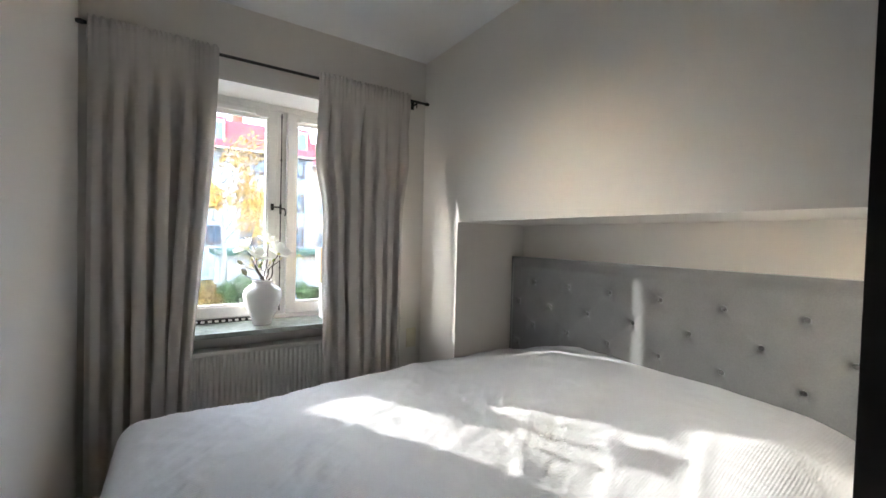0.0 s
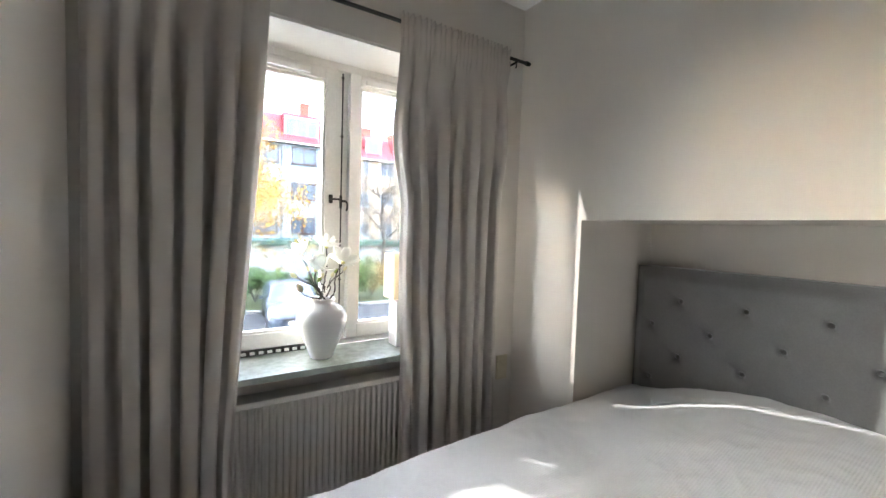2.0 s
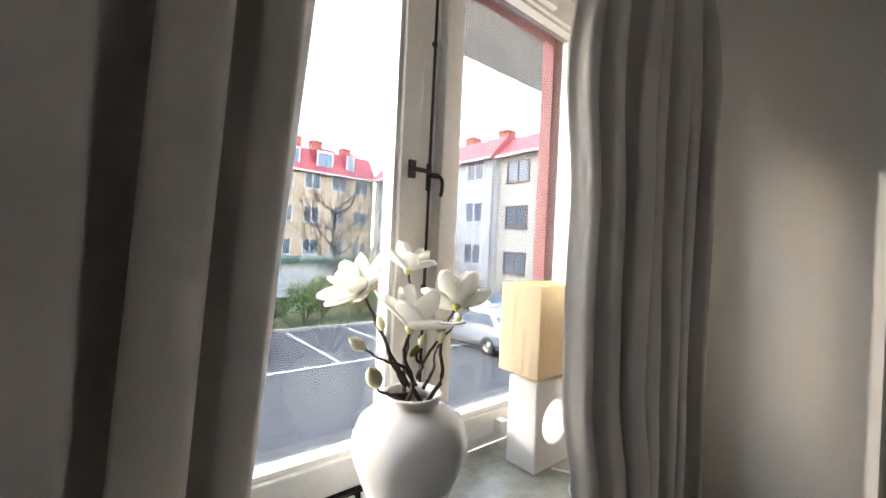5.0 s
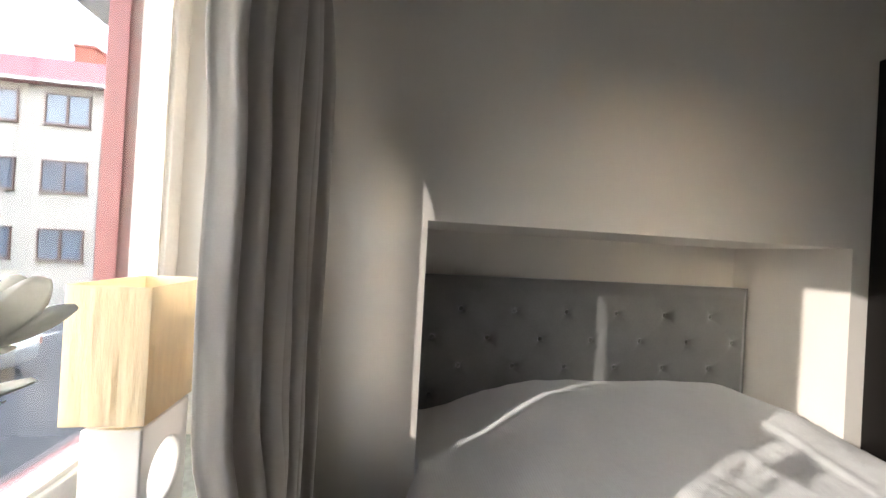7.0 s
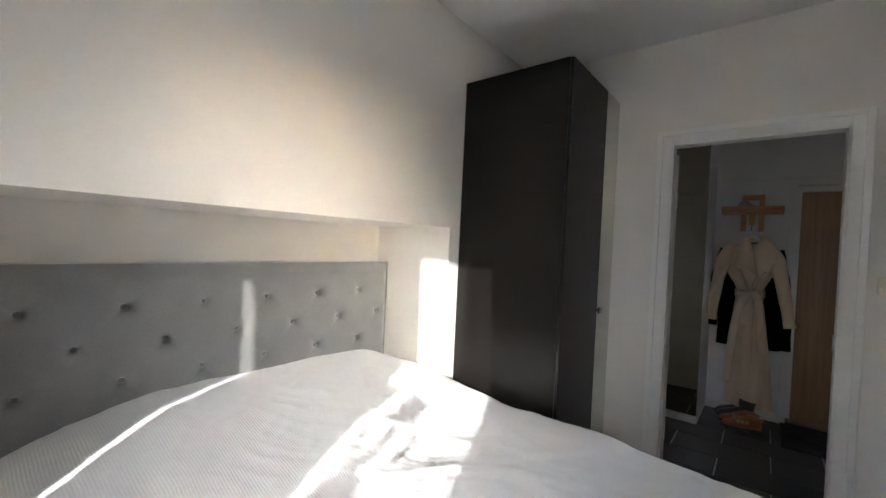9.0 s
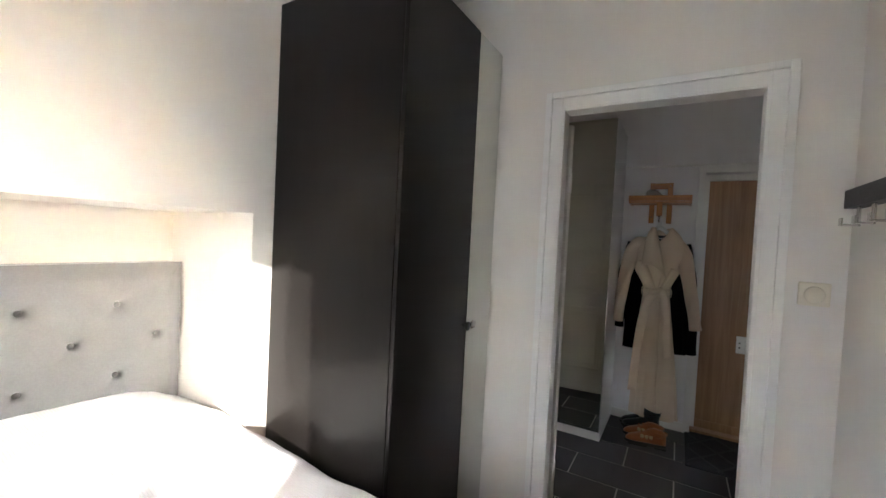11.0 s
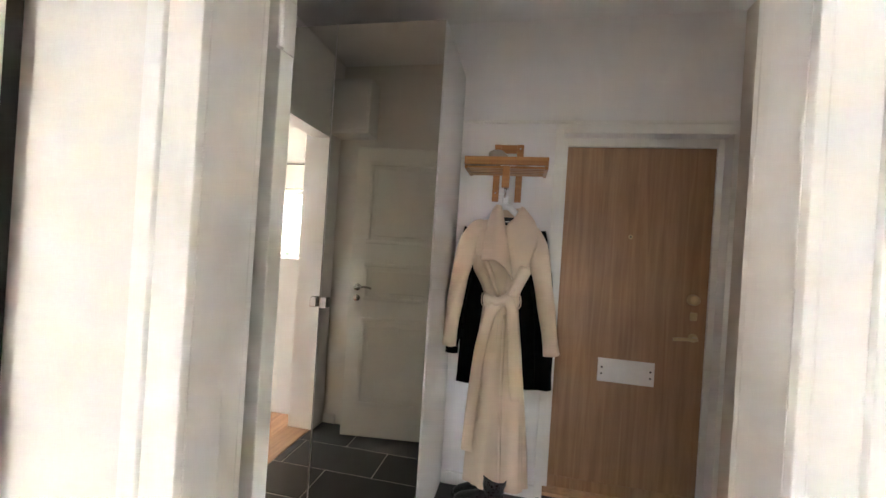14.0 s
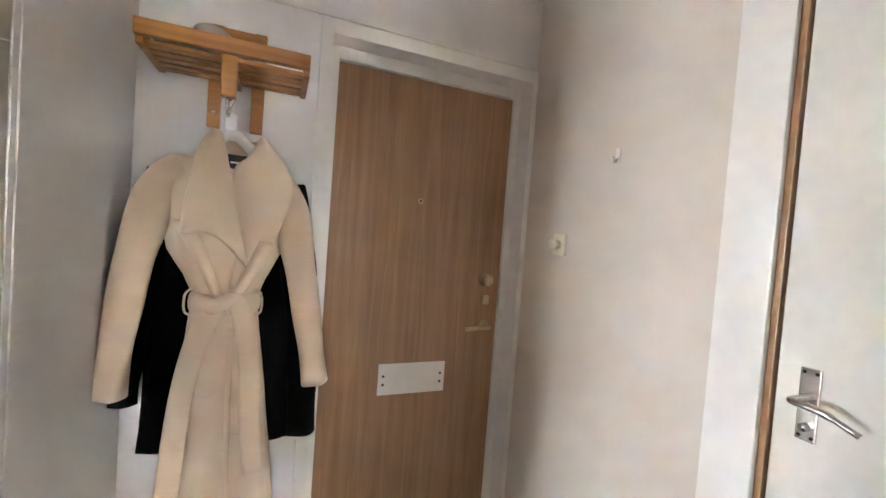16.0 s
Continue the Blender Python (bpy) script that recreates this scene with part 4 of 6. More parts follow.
leaf.matrix_basis = pose(-0.975, -3.540, 0.008, 0, 0, 180) @ pose(0, 0, 0, 0, 0, 180 - 7)

fuse = thing("fuse_cabinet", (-0.11, -3.6, 2.2), "white fuse cabinet high on the hall wall", "cabinet")
part("body", boxes((-0.30, 0.078, -3.68, -3.502, 2.20, 2.60), bevel=0.006), M_WHITE, fuse)
part("cover", boxes((-0.285, 0.063, -3.69, -3.681, 2.22, 2.585), bevel=0.004), M_WHITE, fuse)

hallrobe = thing("hall_wardrobe", (-0.52, -4.93, 0), "tall white wardrobe with two full mirror doors in the hall", "wardrobe")
part("body", boxes((-1.045, -0.004, -5.248, -4.654, 0.0, 2.442), bevel=0.002), M_WHITE, hallrobe)
for x0, x1, kx, in ((-1.043, -0.513, -0.537), (-0.509, -0.004, -0.485)):
    d = part("mirror_door", boxes((x0, x1, -4.653, -4.634, 0.075, 2.44), bevel=0.001), M_WHITE, hallrobe)
    part("mirror", boxes((x0 + 0.002, x1 - 0.002, -4.6335, -4.630, 0.077, 2.438)), M_MIRROR, d, "full-height silver mirror")
    part("handle", merged(boxes((kx - 0.017, kx + 0.017, -4.6295, -4.606, 1.085, 1.135), bevel=0.006)), M_METAL, d, "chrome square knob")

# plain walls that close the stairwell and the bathroom behind their doors
structure("wall_stairwell", boxes((-2.80, -1.30, -5.68, -5.52, -0.3, 3.0)), M_HALL, "plain dim wall behind the entrance door", "wall")
structure("wall_bathroom", boxes((-2.96, -2.72, -4.75, -3.2, -0.3, 3.0)), M_HALL, "plain dim wall behind the bathroom door", "wall")

# entrance door
entry = thing("door_1", (-2.06, -5.36, 0), "oak veneer entrance door with letter plate", "door", kind="structure")
part("leaf", boxes((-2.472, -1.670, -5.392, -5.352, 0.034, 2.058), bevel=0.002), M_OAKDOOR, entry)
part("frame", boxes((-1.670, -1.636, -5.46, -5.335, 0, 2.109), (-2.504, -2.472, -5.46, -5.335, 0, 2.109), (-2.472, -1.670, -5.46, -5.335, 2.060, 2.109), bevel=0.002), M_TRIM, entry)
part("threshold", boxes((-2.504, -1.636, -5.45, -5.27, 0.0, 0.034), bevel=0.004), M_OAKDOOR, entry)
part("kick_strip", boxes((-2.468, -1.674, -5.352, -5.346, 0.036, 0.10), bevel=0.002), M_OAKDOOR, entry)
letter = part("letter_plate", boxes((-2.222, -1.915, -5.3515, -5.344, 0.692, 0.828), bevel=0.003), M_SATIN, entry, "brushed steel letter plate")
for x in (-2.20, -1.937):
    for z in (0.738, 0.775):
        part("screw", lathe([(0, 0.003), (0.005, 0.0025), (0.006, 0)], 10, pose(x, -5.344, z, -90, 0, 0)), M_DARKMETAL, letter)
part("peephole", lathe([(0, 0.002), (0.005, 0.002), (0.006, 0.005), (0.011, 0.004), (0.012, 0)], 18, pose(-2.051, -5.352, 1.541, -90, 0, 0)), M_BRASS, entry)
part("peephole_lens", lathe([(0, 0.0065), (0.0045, 0.0062), (0.0055, 0.003)], 12, pose(-2.051, -5.352, 1.541, -90, 0, 0)), M_BLACKROD, entry)
part("thumb_turn", lathe([(0.031, 0), (0.031, 0.012), (0.026, 0.02), (0.027, 0.034), (0.023, 0.04), (0, 0.041)], 28, pose(-2.397, -5.352, 1.205, -90, 0, 0)), M_BRASS, entry, "brass thumb turn", smooth=True)
part("lock_cylinder", boxes((-2.423, -2.385, -5.352, -5.338, 1.09, 1.135), bevel=0.008), M_BRASS, entry)
part("rosette", lathe([(0.024, 0), (0.024, 0.01), (0, 0.011)], 22, pose(-2.408, -5.352, 0.992, -90, 0, 0)), M_BRASS, entry, smooth=True)
part("handle", tube(smooth_path([(-2.408, -5.345, 0.992), (-2.408, -5.298, 0.992), (-2.39, -5.29, 0.992), (-2.33, -5.29, 0.99), (-2.29, -5.296, 0.984)]), 0.0095, 10), M_BRASS, entry, "brass lever handle", smooth=True)
structure("trim_entry", boxes((-1.636, -1.590, -5.25, -5.238, 0, 2.162), (-2.529, -1.636, -5.25, -5.238, 2.108, 2.162), (-2.529, -2.503, -5.25, -5.238, 0, 2.108), bevel=0.002), M_TRIM, "white flat casing round the entrance door", "trim")

# bathroom door in the west wall of the hall
bath = thing("door_3", (-2.560, -3.86, 0), "plain white flush door with long steel handle plate", "door", kind="structure")
part("leaf", boxes((-2.582, -2.540, -4.219, -3.565, 0.012, 2.0), bevel=0.003), M_DOORWHITE, bath)
part("casing", boxes((-2.529, -2.510, -4.355, -4.236, 0.0, 2.125), (-2.529, -2.510, -4.236, -3.515, 2.02, 2.125), bevel=0.004), M_TRIM, bath)
part("lining", boxes((-2.680, -2.530, -4.28, -4.223, 0, 2.08), (-2.680, -2.530, -3.56, -3.505, 0, 2.08), (-2.680, -2.530, -4.223, -3.56, 2.004, 2.08), bevel=0.002), M_OAKDOOR, bath, "bare wood edge of the door lining")
plate3 = part("handle_plate", boxes((-2.540, -2.533, -4.174, -4.138, 1.025, 1.178), bevel=0.002), M_METAL, bath, "chrome back plate")
part("handle", tube(smooth_path([(-2.535, -4.156, 1.118), (-2.475, -4.156, 1.118), (-2.465, -4.145, 1.118), (-2.465, -4.10, 1.114), (-2.475, -4.05, 1.092)]), [0.008] * 20 + [0.006], 10), M_METAL, bath, "curved chrome lever", smooth=True)
part("turn_knob", lathe([(0.009, 0), (0.009, 0.012), (0, 0.013)], 14, pose(-2.533, -4.156, 1.055, 0, 90, 0)), M_METAL, plate3, smooth=True)
for y in (-4.167, -4.145):
    for z in (1.034, 1.169):
        part("screw", lathe([(0, 0.002), (0.003, 0.002), (0.004, 0)], 8, pose(-2.533, y, z, 0, 90, 0)), M_DARKMETAL, plate3)

hook = thing("wall_hook", (-2.53, -4.728, 1.70), "small white adhesive wall hook", "hook")
part("base", boxes((-2.530, -2.524, -4.737, -4.719, 1.685, 1.735), bevel=0.002), M_WHITE, hook)
part("peg", tube(smooth_path([(-2.525, -4.728, 1.697), (-2.508, -4.728, 1.688), (-2.502, -4.728, 1.704)]), 0.004, 8), M_WHITE, hook, smooth=True)
bell = thing("wall_switch", (-2.53, -4.962, 1.40), "cream hall switch on a square plate", "switch")
part("plate", boxes((-2.530, -2.518, -5.025, -4.955, 1.355, 1.44), bevel=0.004), M_PLASTIC, bell)
part("button", lathe([(0.014, 0), (0.014, 0.012), (0.021, 0.022), (0.021, 0.03), (0, 0.033)], 20, pose(-2.518, -4.99, 1.398, 0, 90, 0)), M_PLASTIC, bell, smooth=True)

doormat = single("doormat", boxes((-2.44, -1.605, -5.285, -4.655, 0.004, 0.014), bevel=0.004), M_MAT, "dark ribbed doormat with a faint diamond pattern by the entrance", "doormat")
pattern = bmesh.new()
for i in range(-3, 7):
    for s in (1, -1):
        mid = -2.44 + 0.21 * i
        box(pattern, -0.52, 0.52, -0.008, 0.008, 0.0, 0.003, Matrix.Translation((mid, -4.97, 0.0142)) @ pose(0, 0, 0, 0, 0, 52 * s))
bmesh.ops.bisect_plane(pattern, geom=list(pattern.verts) + list(pattern.edges) + list(pattern.faces), plane_co=(-1.62, 0, 0), plane_no=(1, 0, 0), clear_outer=True)
bmesh.ops.bisect_plane(pattern, geom=list(pattern.verts) + list(pattern.edges) + list(pattern.faces), plane_co=(-2.425, 0, 0), plane_no=(-1, 0, 0), clear_outer=True)
bmesh.ops.bisect_plane(pattern, geom=list(pattern.verts) + list(pattern.edges) + list(pattern.faces), plane_co=(0, -4.67, 0), plane_no=(0, 1, 0), clear_outer=True)
bmesh.ops.bisect_plane(pattern, geom=list(pattern.verts) + list(pattern.edges) + list(pattern.faces), plane_co=(0, -5.27, 0), plane_no=(0, -1, 0), clear_outer=True)
M_MAT2 = material("mat_pattern_pile", (0.04, 0.04, 0.043), 0.95, 0.25, 30, 260, 0.8, depth=0.002)
part("diamond_pattern", pattern, M_MAT2, doormat, "raised diamond pile")

M_COAT = material("beige_wool_felt", (0.70, 0.55, 0.405), 0.95, 0.05, 6, 240, 0.35, sheen=0.3, depth=0.0012)
M_BLACKWOOL = material("black_wool", (0.004, 0.004, 0.0042), 1.0, 0.2, 8, 200, 0.4, depth=0.0015, spec=0.05)
M_TAG = material("black_label", (0.015, 0.015, 0.016), 0.5, 0.1, 30, 200, 0.1)
M_BLACKLEATHER = material("black_leather", (0.012, 0.012, 0.013), 0.28, 0.2, 14, 130, 0.35, coat=0.3, depth=0.0015)
M_TAN = material("tan_leather", (0.34, 0.105, 0.03), 0.38, 0.25, 14, 130, 0.35, coat=0.2, depth=0.0015)
M_SOLE = material("dark_rubber", (0.02, 0.017, 0.015), 0.7, 0.2, 20, 120, 0.3)
M_KNIT = material("taupe_knit", (0.37, 0.31, 0.26), 0.95, 0.12, 12, 160, 0.6, sheen=0.2, depth=0.003)
M_GREYKNIT = material("grey_knit", (0.22, 0.21, 0.20), 0.95, 0.12, 12, 160, 0.6, sheen=0.2, depth=0.003)

# ---- coat rack ----
rack = thing("coat_rack", (-1.33, -5.2, 1.72), "honey pine wall coat rack with slatted hat shelf", "coat rack")
for x in (-1.265, -1.395):
    part("upright", boxes((x - 0.019, x + 0.019, -5.25, -5.226, 1.70, 2.035), bevel=0.003), M_RACK, rack)
part("top_rail", boxes((-1.376, -1.284, -5.248, -5.228, 1.985, 2.033), bevel=0.003), M_RACK, rack)
part("front_rail", boxes((-1.548, -1.110, -4.995, -4.973, 1.862, 1.905), bevel=0.003), M_RACK, rack)
for x in (-1.119, -1.539):
    part("side_rail", boxes((x - 0.009, x + 0.009, -5.226, -4.995, 1.845, 1.885), bevel=0.003), M_RACK, rack)
for i in range(5):
    y = -5.205 + 0.046 * i
    part("slat", boxes((-1.530, -1.128, y - 0.016, y + 0.016, 1.850, 1.862), bevel=0.002), M_RACK, rack)
part("hook_bracket", boxes((-1.353, -1.313, -5.02, -4.985, 1.745, 1.861), bevel=0.005), M_RACK, rack)
part("arm", boxes((-1.345, -1.321, -5.226, -5.02, 1.83, 1.849), bevel=0.003), M_RACK, rack)
part("hook", tube(smooth_path([(-1.333, -5.003, 1.75), (-1.333, -4.99, 1.73), (-1.333, -5.0, 1.705), (-1.333, -5.022, 1.70), (-1.333, -5.03, 1.725)]), 0.006, 8), M_METAL, rack, "shiny metal hook", smooth=True)
for x, z in ((-1.395, 2.01), (-1.265, 1.75)):
    part("screw", lathe([(0, 0.002), (0.005, 0.002), (0.006, 0)], 10, pose(x, -5.226, z, -90, 0, 0)), M_METAL, rack)


def folded(name, x, y, z, w, d, h, mat, label, tilt=0.0):
    rings = []
    for i in range(15):
        v = -1 + 2 * i / 14
        k = max(1 - abs(v) ** 5, 0.02) ** 0.5
        c = pose(x, y, z, 0, 0, tilt)
        ring = []
        for a in (2 * math.pi * q / 20 for q in range(20)):
            py, pz = d / 2 * k * math.copysign(abs(math.cos(a)) ** 0.6, math.cos(a)), h / 2 * k * math.copysign(abs(math.sin(a)) ** 0.8, math.sin(a))
            n = 0.006 * noise.noise((v * 4, a * 2, h * 90))
            ring.append(c @ Vector((w / 2 * v, py + n, pz + h / 2 + n)))
        rings.append(ring)
    return single(name, loft(rings), mat, label, "hat", "knitwear on the coat rack", smooth=True)


folded("folded_hat", -1.20, -5.09, 1.858, 0.15, 0.13, 0.028, M_GREYKNIT, "flat grey knitted hat on the coat rack shelf", 6)
folded("folded_gloves", -1.195, -5.08, 1.880, 0.14, 0.12, 0.03, M_KNIT, "pale folded gloves lying on the grey hat", -5)
scarf = tube(smooth_path([(-1.24, -5.06, 1.895), (-1.285, -5.06, 1.925), (-1.34, -5.07, 1.905), (-1.41, -5.07, 1.88), (-1.45, -5.07, 1.874)]), [0.022, 0.03, 0.04, 0.045, 0.044, 0.04, 0.036, 0.034, 0.03, 0.026, 0.022, 0.018, 0.016, 0.014, 0.012, 0.011, 0.01, 0.01], 14)
single("rolled_hat", scarf, M_KNIT, "rolled taupe knitted beanie on the coat rack", "hat", "knitwear on the coat rack", smooth=True)


# ---- hanging coats ----
def section(cx, cy, w, d, z, seed, ripple, lobes):
    pts = []
    for k in range(56):
        a = 2 * math.pi * k / 56
        r = 1 + ripple * math.sin(lobes * a + seed) + ripple * 0.6 * math.sin((lobes * 2 + 1) * a + seed * 2.3)
        pts.append((cx + w * math.copysign(abs(math.cos(a)) ** 0.85, math.cos(a)) * r, cy + d * math.sin(a) * r, z))
    return pts


def garment_body(rows, ripple0, ripple1, lobes, seed):
    """rows: (z, centre x, half width, half depth)."""
    rings = []
    pts = [Vector(r) for r in ((a, b, c, d) for a, b, c, d in rows)]
    n = len(rows)
    for i in range(n - 1):
        for k in range(5):
            t = k / 5
            z, cx, w, d = (rows[i][j] + (rows[i + 1][j] - rows[i][j]) * t for j in range(4))
            f = (i + t) / (n - 1)
            rings.append((cx, w, d, z, ripple0 + (ripple1 - ripple0) * f))
    z, cx, w, d = rows[-1]
    rings.append((cx, w, d, z, ripple1))
    return rings


def body_mesh(rows, y, ripple0, ripple1, lobes, seed):
    return loft([section(cx, y, w, d, z, seed + 0.15 * i, rp, lobes) for i, (cx, w, d, z, rp) in enumerate(garment_body(rows, ripple0, ripple1, lobes, seed))], caps=False)


def sleeve(path, widths, depth):
    """A flattened hanging sleeve."""
    pts = smooth_path(path, 8)
    n = len(pts)
    rings = []
    for i, p in enumerate(pts):
        f = i / (n - 1)
        w = np.interp(f, np.linspace(0, 1, len(widths)), widths)
        d = (pts[min(i + 1, n - 1)] - pts[max(i - 1, 0)]).normalized()
        side = Vector((-d.z, 0, d.x)).normalized()
        rings.append([p + side * (w * math.cos(a) * (1 + 0.05 * math.sin(f * 19 + a * 2))) + Vector((0, depth * math.sin(a) * (1 + 0.15 * math.sin(f * 14 + a * 3)), 0)) for a in (2 * math.pi * k / 22 for k in range(22))])
    return loft(rings, caps=True)


black = thing("black_coat", (-1.34, -5.19, 0.63), "black wool coat hanging behind the beige one", "coat", "coats on the rack")
part("body", body_mesh([(1.58, -1.335, 0.06, 0.03), (1.53, -1.335, 0.17, 0.035), (1.35, -1.335, 0.215, 0.04), (1.10, -1.335, 0.215, 0.04), (0.85, -1.335, 0.22, 0.04), (0.64, -1.33, 0.225, 0.04)], -5.195, 0.01, 0.05, 5, 1), M_BLACKWOOL, black, smooth=True)
part("sleeve", sleeve([(-1.16, -5.18, 1.53), (-1.11, -5.17, 1.3), (-1.075, -5.165, 1.0), (-1.06, -5.165, 0.81)], [0.055, 0.06, 0.055, 0.052], 0.035), M_BLACKWOOL, black, smooth=True)
part("sleeve", sleeve([(-1.51, -5.18, 1.53), (-1.55, -5.17, 1.3), (-1.585, -5.165, 1.0), (-1.60, -5.165, 0.66)], [0.055, 0.06, 0.052, 0.048], 0.035), M_BLACKWOOL, black, smooth=True)
part("collar", lathe([(0.075, 0), (0.07, 0.05), (0.062, 0.055), (0.06, 0.0)], 24, pose(-1.335, -5.18, 1.545)), M_BLACKWOOL, black, smooth=True)

coat = thing("beige_coat", (-1.34, -5.12, 0.13), "long beige wool wrap coat with tied belt on a hanger", "coat", "coats on the rack")
CY = -5.105
part("body", body_mesh([(1.60, -1.345, 0.062, 0.03), (1.575, -1.342, 0.13, 0.042), (1.545, -1.338, 0.19, 0.05), (1.50, -1.337, 0.192, 0.058), (1.40, -1.337, 0.175, 0.064), (1.30, -1.338, 0.152, 0.064),
                        (1.22, -1.343, 0.11, 0.060), (1.165, -1.345, 0.090, 0.055), (1.12, -1.345, 0.094, 0.056), (0.98, -1.345, 0.112, 0.066), (0.75, -1.350, 0.13, 0.072), (0.45, -1.362, 0.150, 0.076), (0.13, -1.375, 0.165, 0.08)], CY, 0.006, 0.075, 6, 4), M_COAT, coat, smooth=True)
SLEEVE = [0.03, 0.052, 0.060, 0.054, 0.046, 0.041, 0.043]
part("sleeve", sleeve([(-1.25, CY, 1.545), (-1.178, CY + 0.005, 1.508), (-1.122, CY + 0.02, 1.33), (-1.09, CY + 0.04, 1.10), (-1.072, CY + 0.05, 0.875)], SLEEVE, 0.042), M_COAT, coat, smooth=True)
part("sleeve", sleeve([(-1.43, CY, 1.540), (-1.497, CY, 1.492), (-1.547, CY + 0.01, 1.32), (-1.592, CY + 0.028, 1.09), (-1.628, CY + 0.035, 0.875)], SLEEVE, 0.042), M_COAT, coat, smooth=True)


def sheet(corners_left, corners_right, rows, bulge, wavy=0.0, base_y=CY + 0.072, lift=0.0, arch=-0.012):
    """A draped cloth flap between two edge curves given as (x, z); it hangs in front of the coat."""
    left, right = smooth_path([(x, 0, z) for x, z in corners_left], rows), smooth_path([(x, 0, z) for x, z in corners_right], rows)
    n = min(len(left), len(right))
    grid = []
    for i in range(n):
        row = []
        g = i / (n - 1)
        for k in range(17):
            f = k / 16
            p = left[i].lerp(right[i], f)
            row.append((p.x, base_y + bulge * math.sin(math.pi * f) + lift * g * g + wavy * math.sin(f * 9 + i * 0.4), p.z + arch * g ** 4 * math.sin(math.pi * f) * (1 if lift else 0)))
        grid.append(row)
    return loft(grid, closed=False)


modify_thick(part("lapel", sheet([(-1.425, 1.655), (-1.390, 1.592), (-1.352, 1.535), (-1.362, 1.33), (-1.358, 1.19)], [(-1.438, 1.648), (-1.500, 1.572), (-1.520, 1.48), (-1.458, 1.30), (-1.385, 1.185)], 7, 0.018, 0.0, CY + 0.050), M_COAT, coat, "folded shawl lapel", smooth=True), 0.007)
modify_thick(part("lapel", sheet([(-1.292, 1.660), (-1.262, 1.60), (-1.240, 1.47), (-1.232, 1.345)], [(-1.316, 1.652), (-1.340, 1.555), (-1.370, 1.42), (-1.405, 1.262)], 8, 0.024, 0.0, CY + 0.060, 0.052, 0.048), M_COAT, coat, "wide draped shawl lapel", smooth=True), 0.008)
modify_thick(part("collar", loft([[(-1.358 + r * math.cos(a), CY + 0.02 + r * 0.75 * math.sin(a), z + 0.010 * math.sin(a)) for a in (math.pi * (1 + k / 24) for k in range(25))] for r, z in ((0.080, 1.565), (0.075, 1.62), (0.070, 1.66))], closed=False), M_COAT, coat, smooth=True), 0.006)
for x0, x1, z0, z1 in ((-1.205, -1.318, 1.385, 1.165), (-1.478, -1.388, 1.33, 1.17)):
    s = 1 if x0 > -1.3 else -1
    modify_thick(part("wrap_fold", sheet([(x0, z0), ((x0 + x1) / 2 - 0.004, (z0 + z1) / 2), (x1, z1)], [(x0 - 0.045 * s, z0 + 0.01), ((x0 + x1) / 2 - 0.04 * s, (z0 + z1) / 2), (x1 - 0.022 * s, z1)], 8, 0.014, 0.0, CY + 0.062), M_COAT, coat, smooth=True), 0.006)
belt = part("belt", loft([section(-1.345, CY, 0.094 + e, 0.060 + e, z, 1, 0.004, 5) for e, z in ((0.0, 1.108), (0.006, 1.12), (0.008, 1.14), (0.006, 1.16), (0.0, 1.17))], caps=False), M_COAT, coat, "tied wool belt", smooth=True)
part("knot", merged(tube(smooth_path([(-1.272, CY + 0.062, 1.155), (-1.315, CY + 0.084, 1.142), (-1.355, CY + 0.092, 1.150), (-1.385, CY + 0.086, 1.168)]), [0.018, 0.02, 0.022, 0.023, 0.024, 0.023, 0.022, 0.02], 12),
                    tube(smooth_path([(-1.300, CY + 0.076, 1.125), (-1.330, CY + 0.094, 1.135), (-1.352, CY + 0.088, 1.165)]), 0.016, 12)), M_COAT, belt, smooth=True)


def strap(path, width):
    pts = smooth_path(path, 8)
    rings = []
    n = len(pts)
    for i, p in enumerate(pts):
        d = (pts[min(i + 1, n - 1)] - pts[max(i - 1, 0)]).normalized()
        side = Vector((-d.z, 0, d.x)).normalized()
        nrm = d.cross(side).normalized()
        rings.append([p + side * (width * math.cos(a)) + nrm * (0.007 * math.sin(a)) for a in (2 * math.pi * k / 14 for k in range(14))])
    return loft(rings)


part("belt_tail", strap([(-1.330, CY + 0.090, 1.138), (-1.292, CY + 0.092, 1.06), (-1.255, CY + 0.090, 0.88), (-1.230, CY + 0.090, 0.60), (-1.215, CY + 0.092, 0.33)], 0.031), M_COAT, belt, smooth=True)
part("belt_tail", strap([(-1.352, CY + 0.096, 1.150), (-1.390, CY + 0.100, 1.145), (-1.418, CY + 0.097, 1.03), (-1.436, CY + 0.096, 0.82), (-1.455, CY + 0.096, 0.627)], 0.028), M_COAT, belt, smooth=True)
for x, s in ((-1.256, -1), (-1.436, 1)):
    part("belt_loop", tube(smooth_path([(x, CY + 0.03, 1.10), (x - 0.014 * s, CY + 0.045, 1.12), (x - 0.014 * s, CY + 0.045, 1.165), (x, CY + 0.03, 1.185)]), 0.0035, 6), M_COAT, coat, smooth=True)
part("pocket_flap", boxes((-1.338, -1.262, CY + 0.068, CY + 0.074, 0.858, 1.065), bevel=0.002), M_COAT, coat, "patch pocket")
part("front_edge", strap([(-1.372, CY + 0.074, 1.07), (-1.375, CY + 0.080, 0.8), (-1.385, CY + 0.084, 0.45), (-1.40, CY + 0.086, 0.135)], 0.008), M_COAT, coat, smooth=True)
part("label", boxes((-1.390, -1.318, CY + 0.046, CY + 0.049, 1.545, 1.594), bevel=0.001), M_TAG, coat, "black woven label")
part("label_mark", boxes((-1.366, -1.342, CY + 0.049, CY + 0.050, 1.568, 1.573)), M_WHITE, coat)
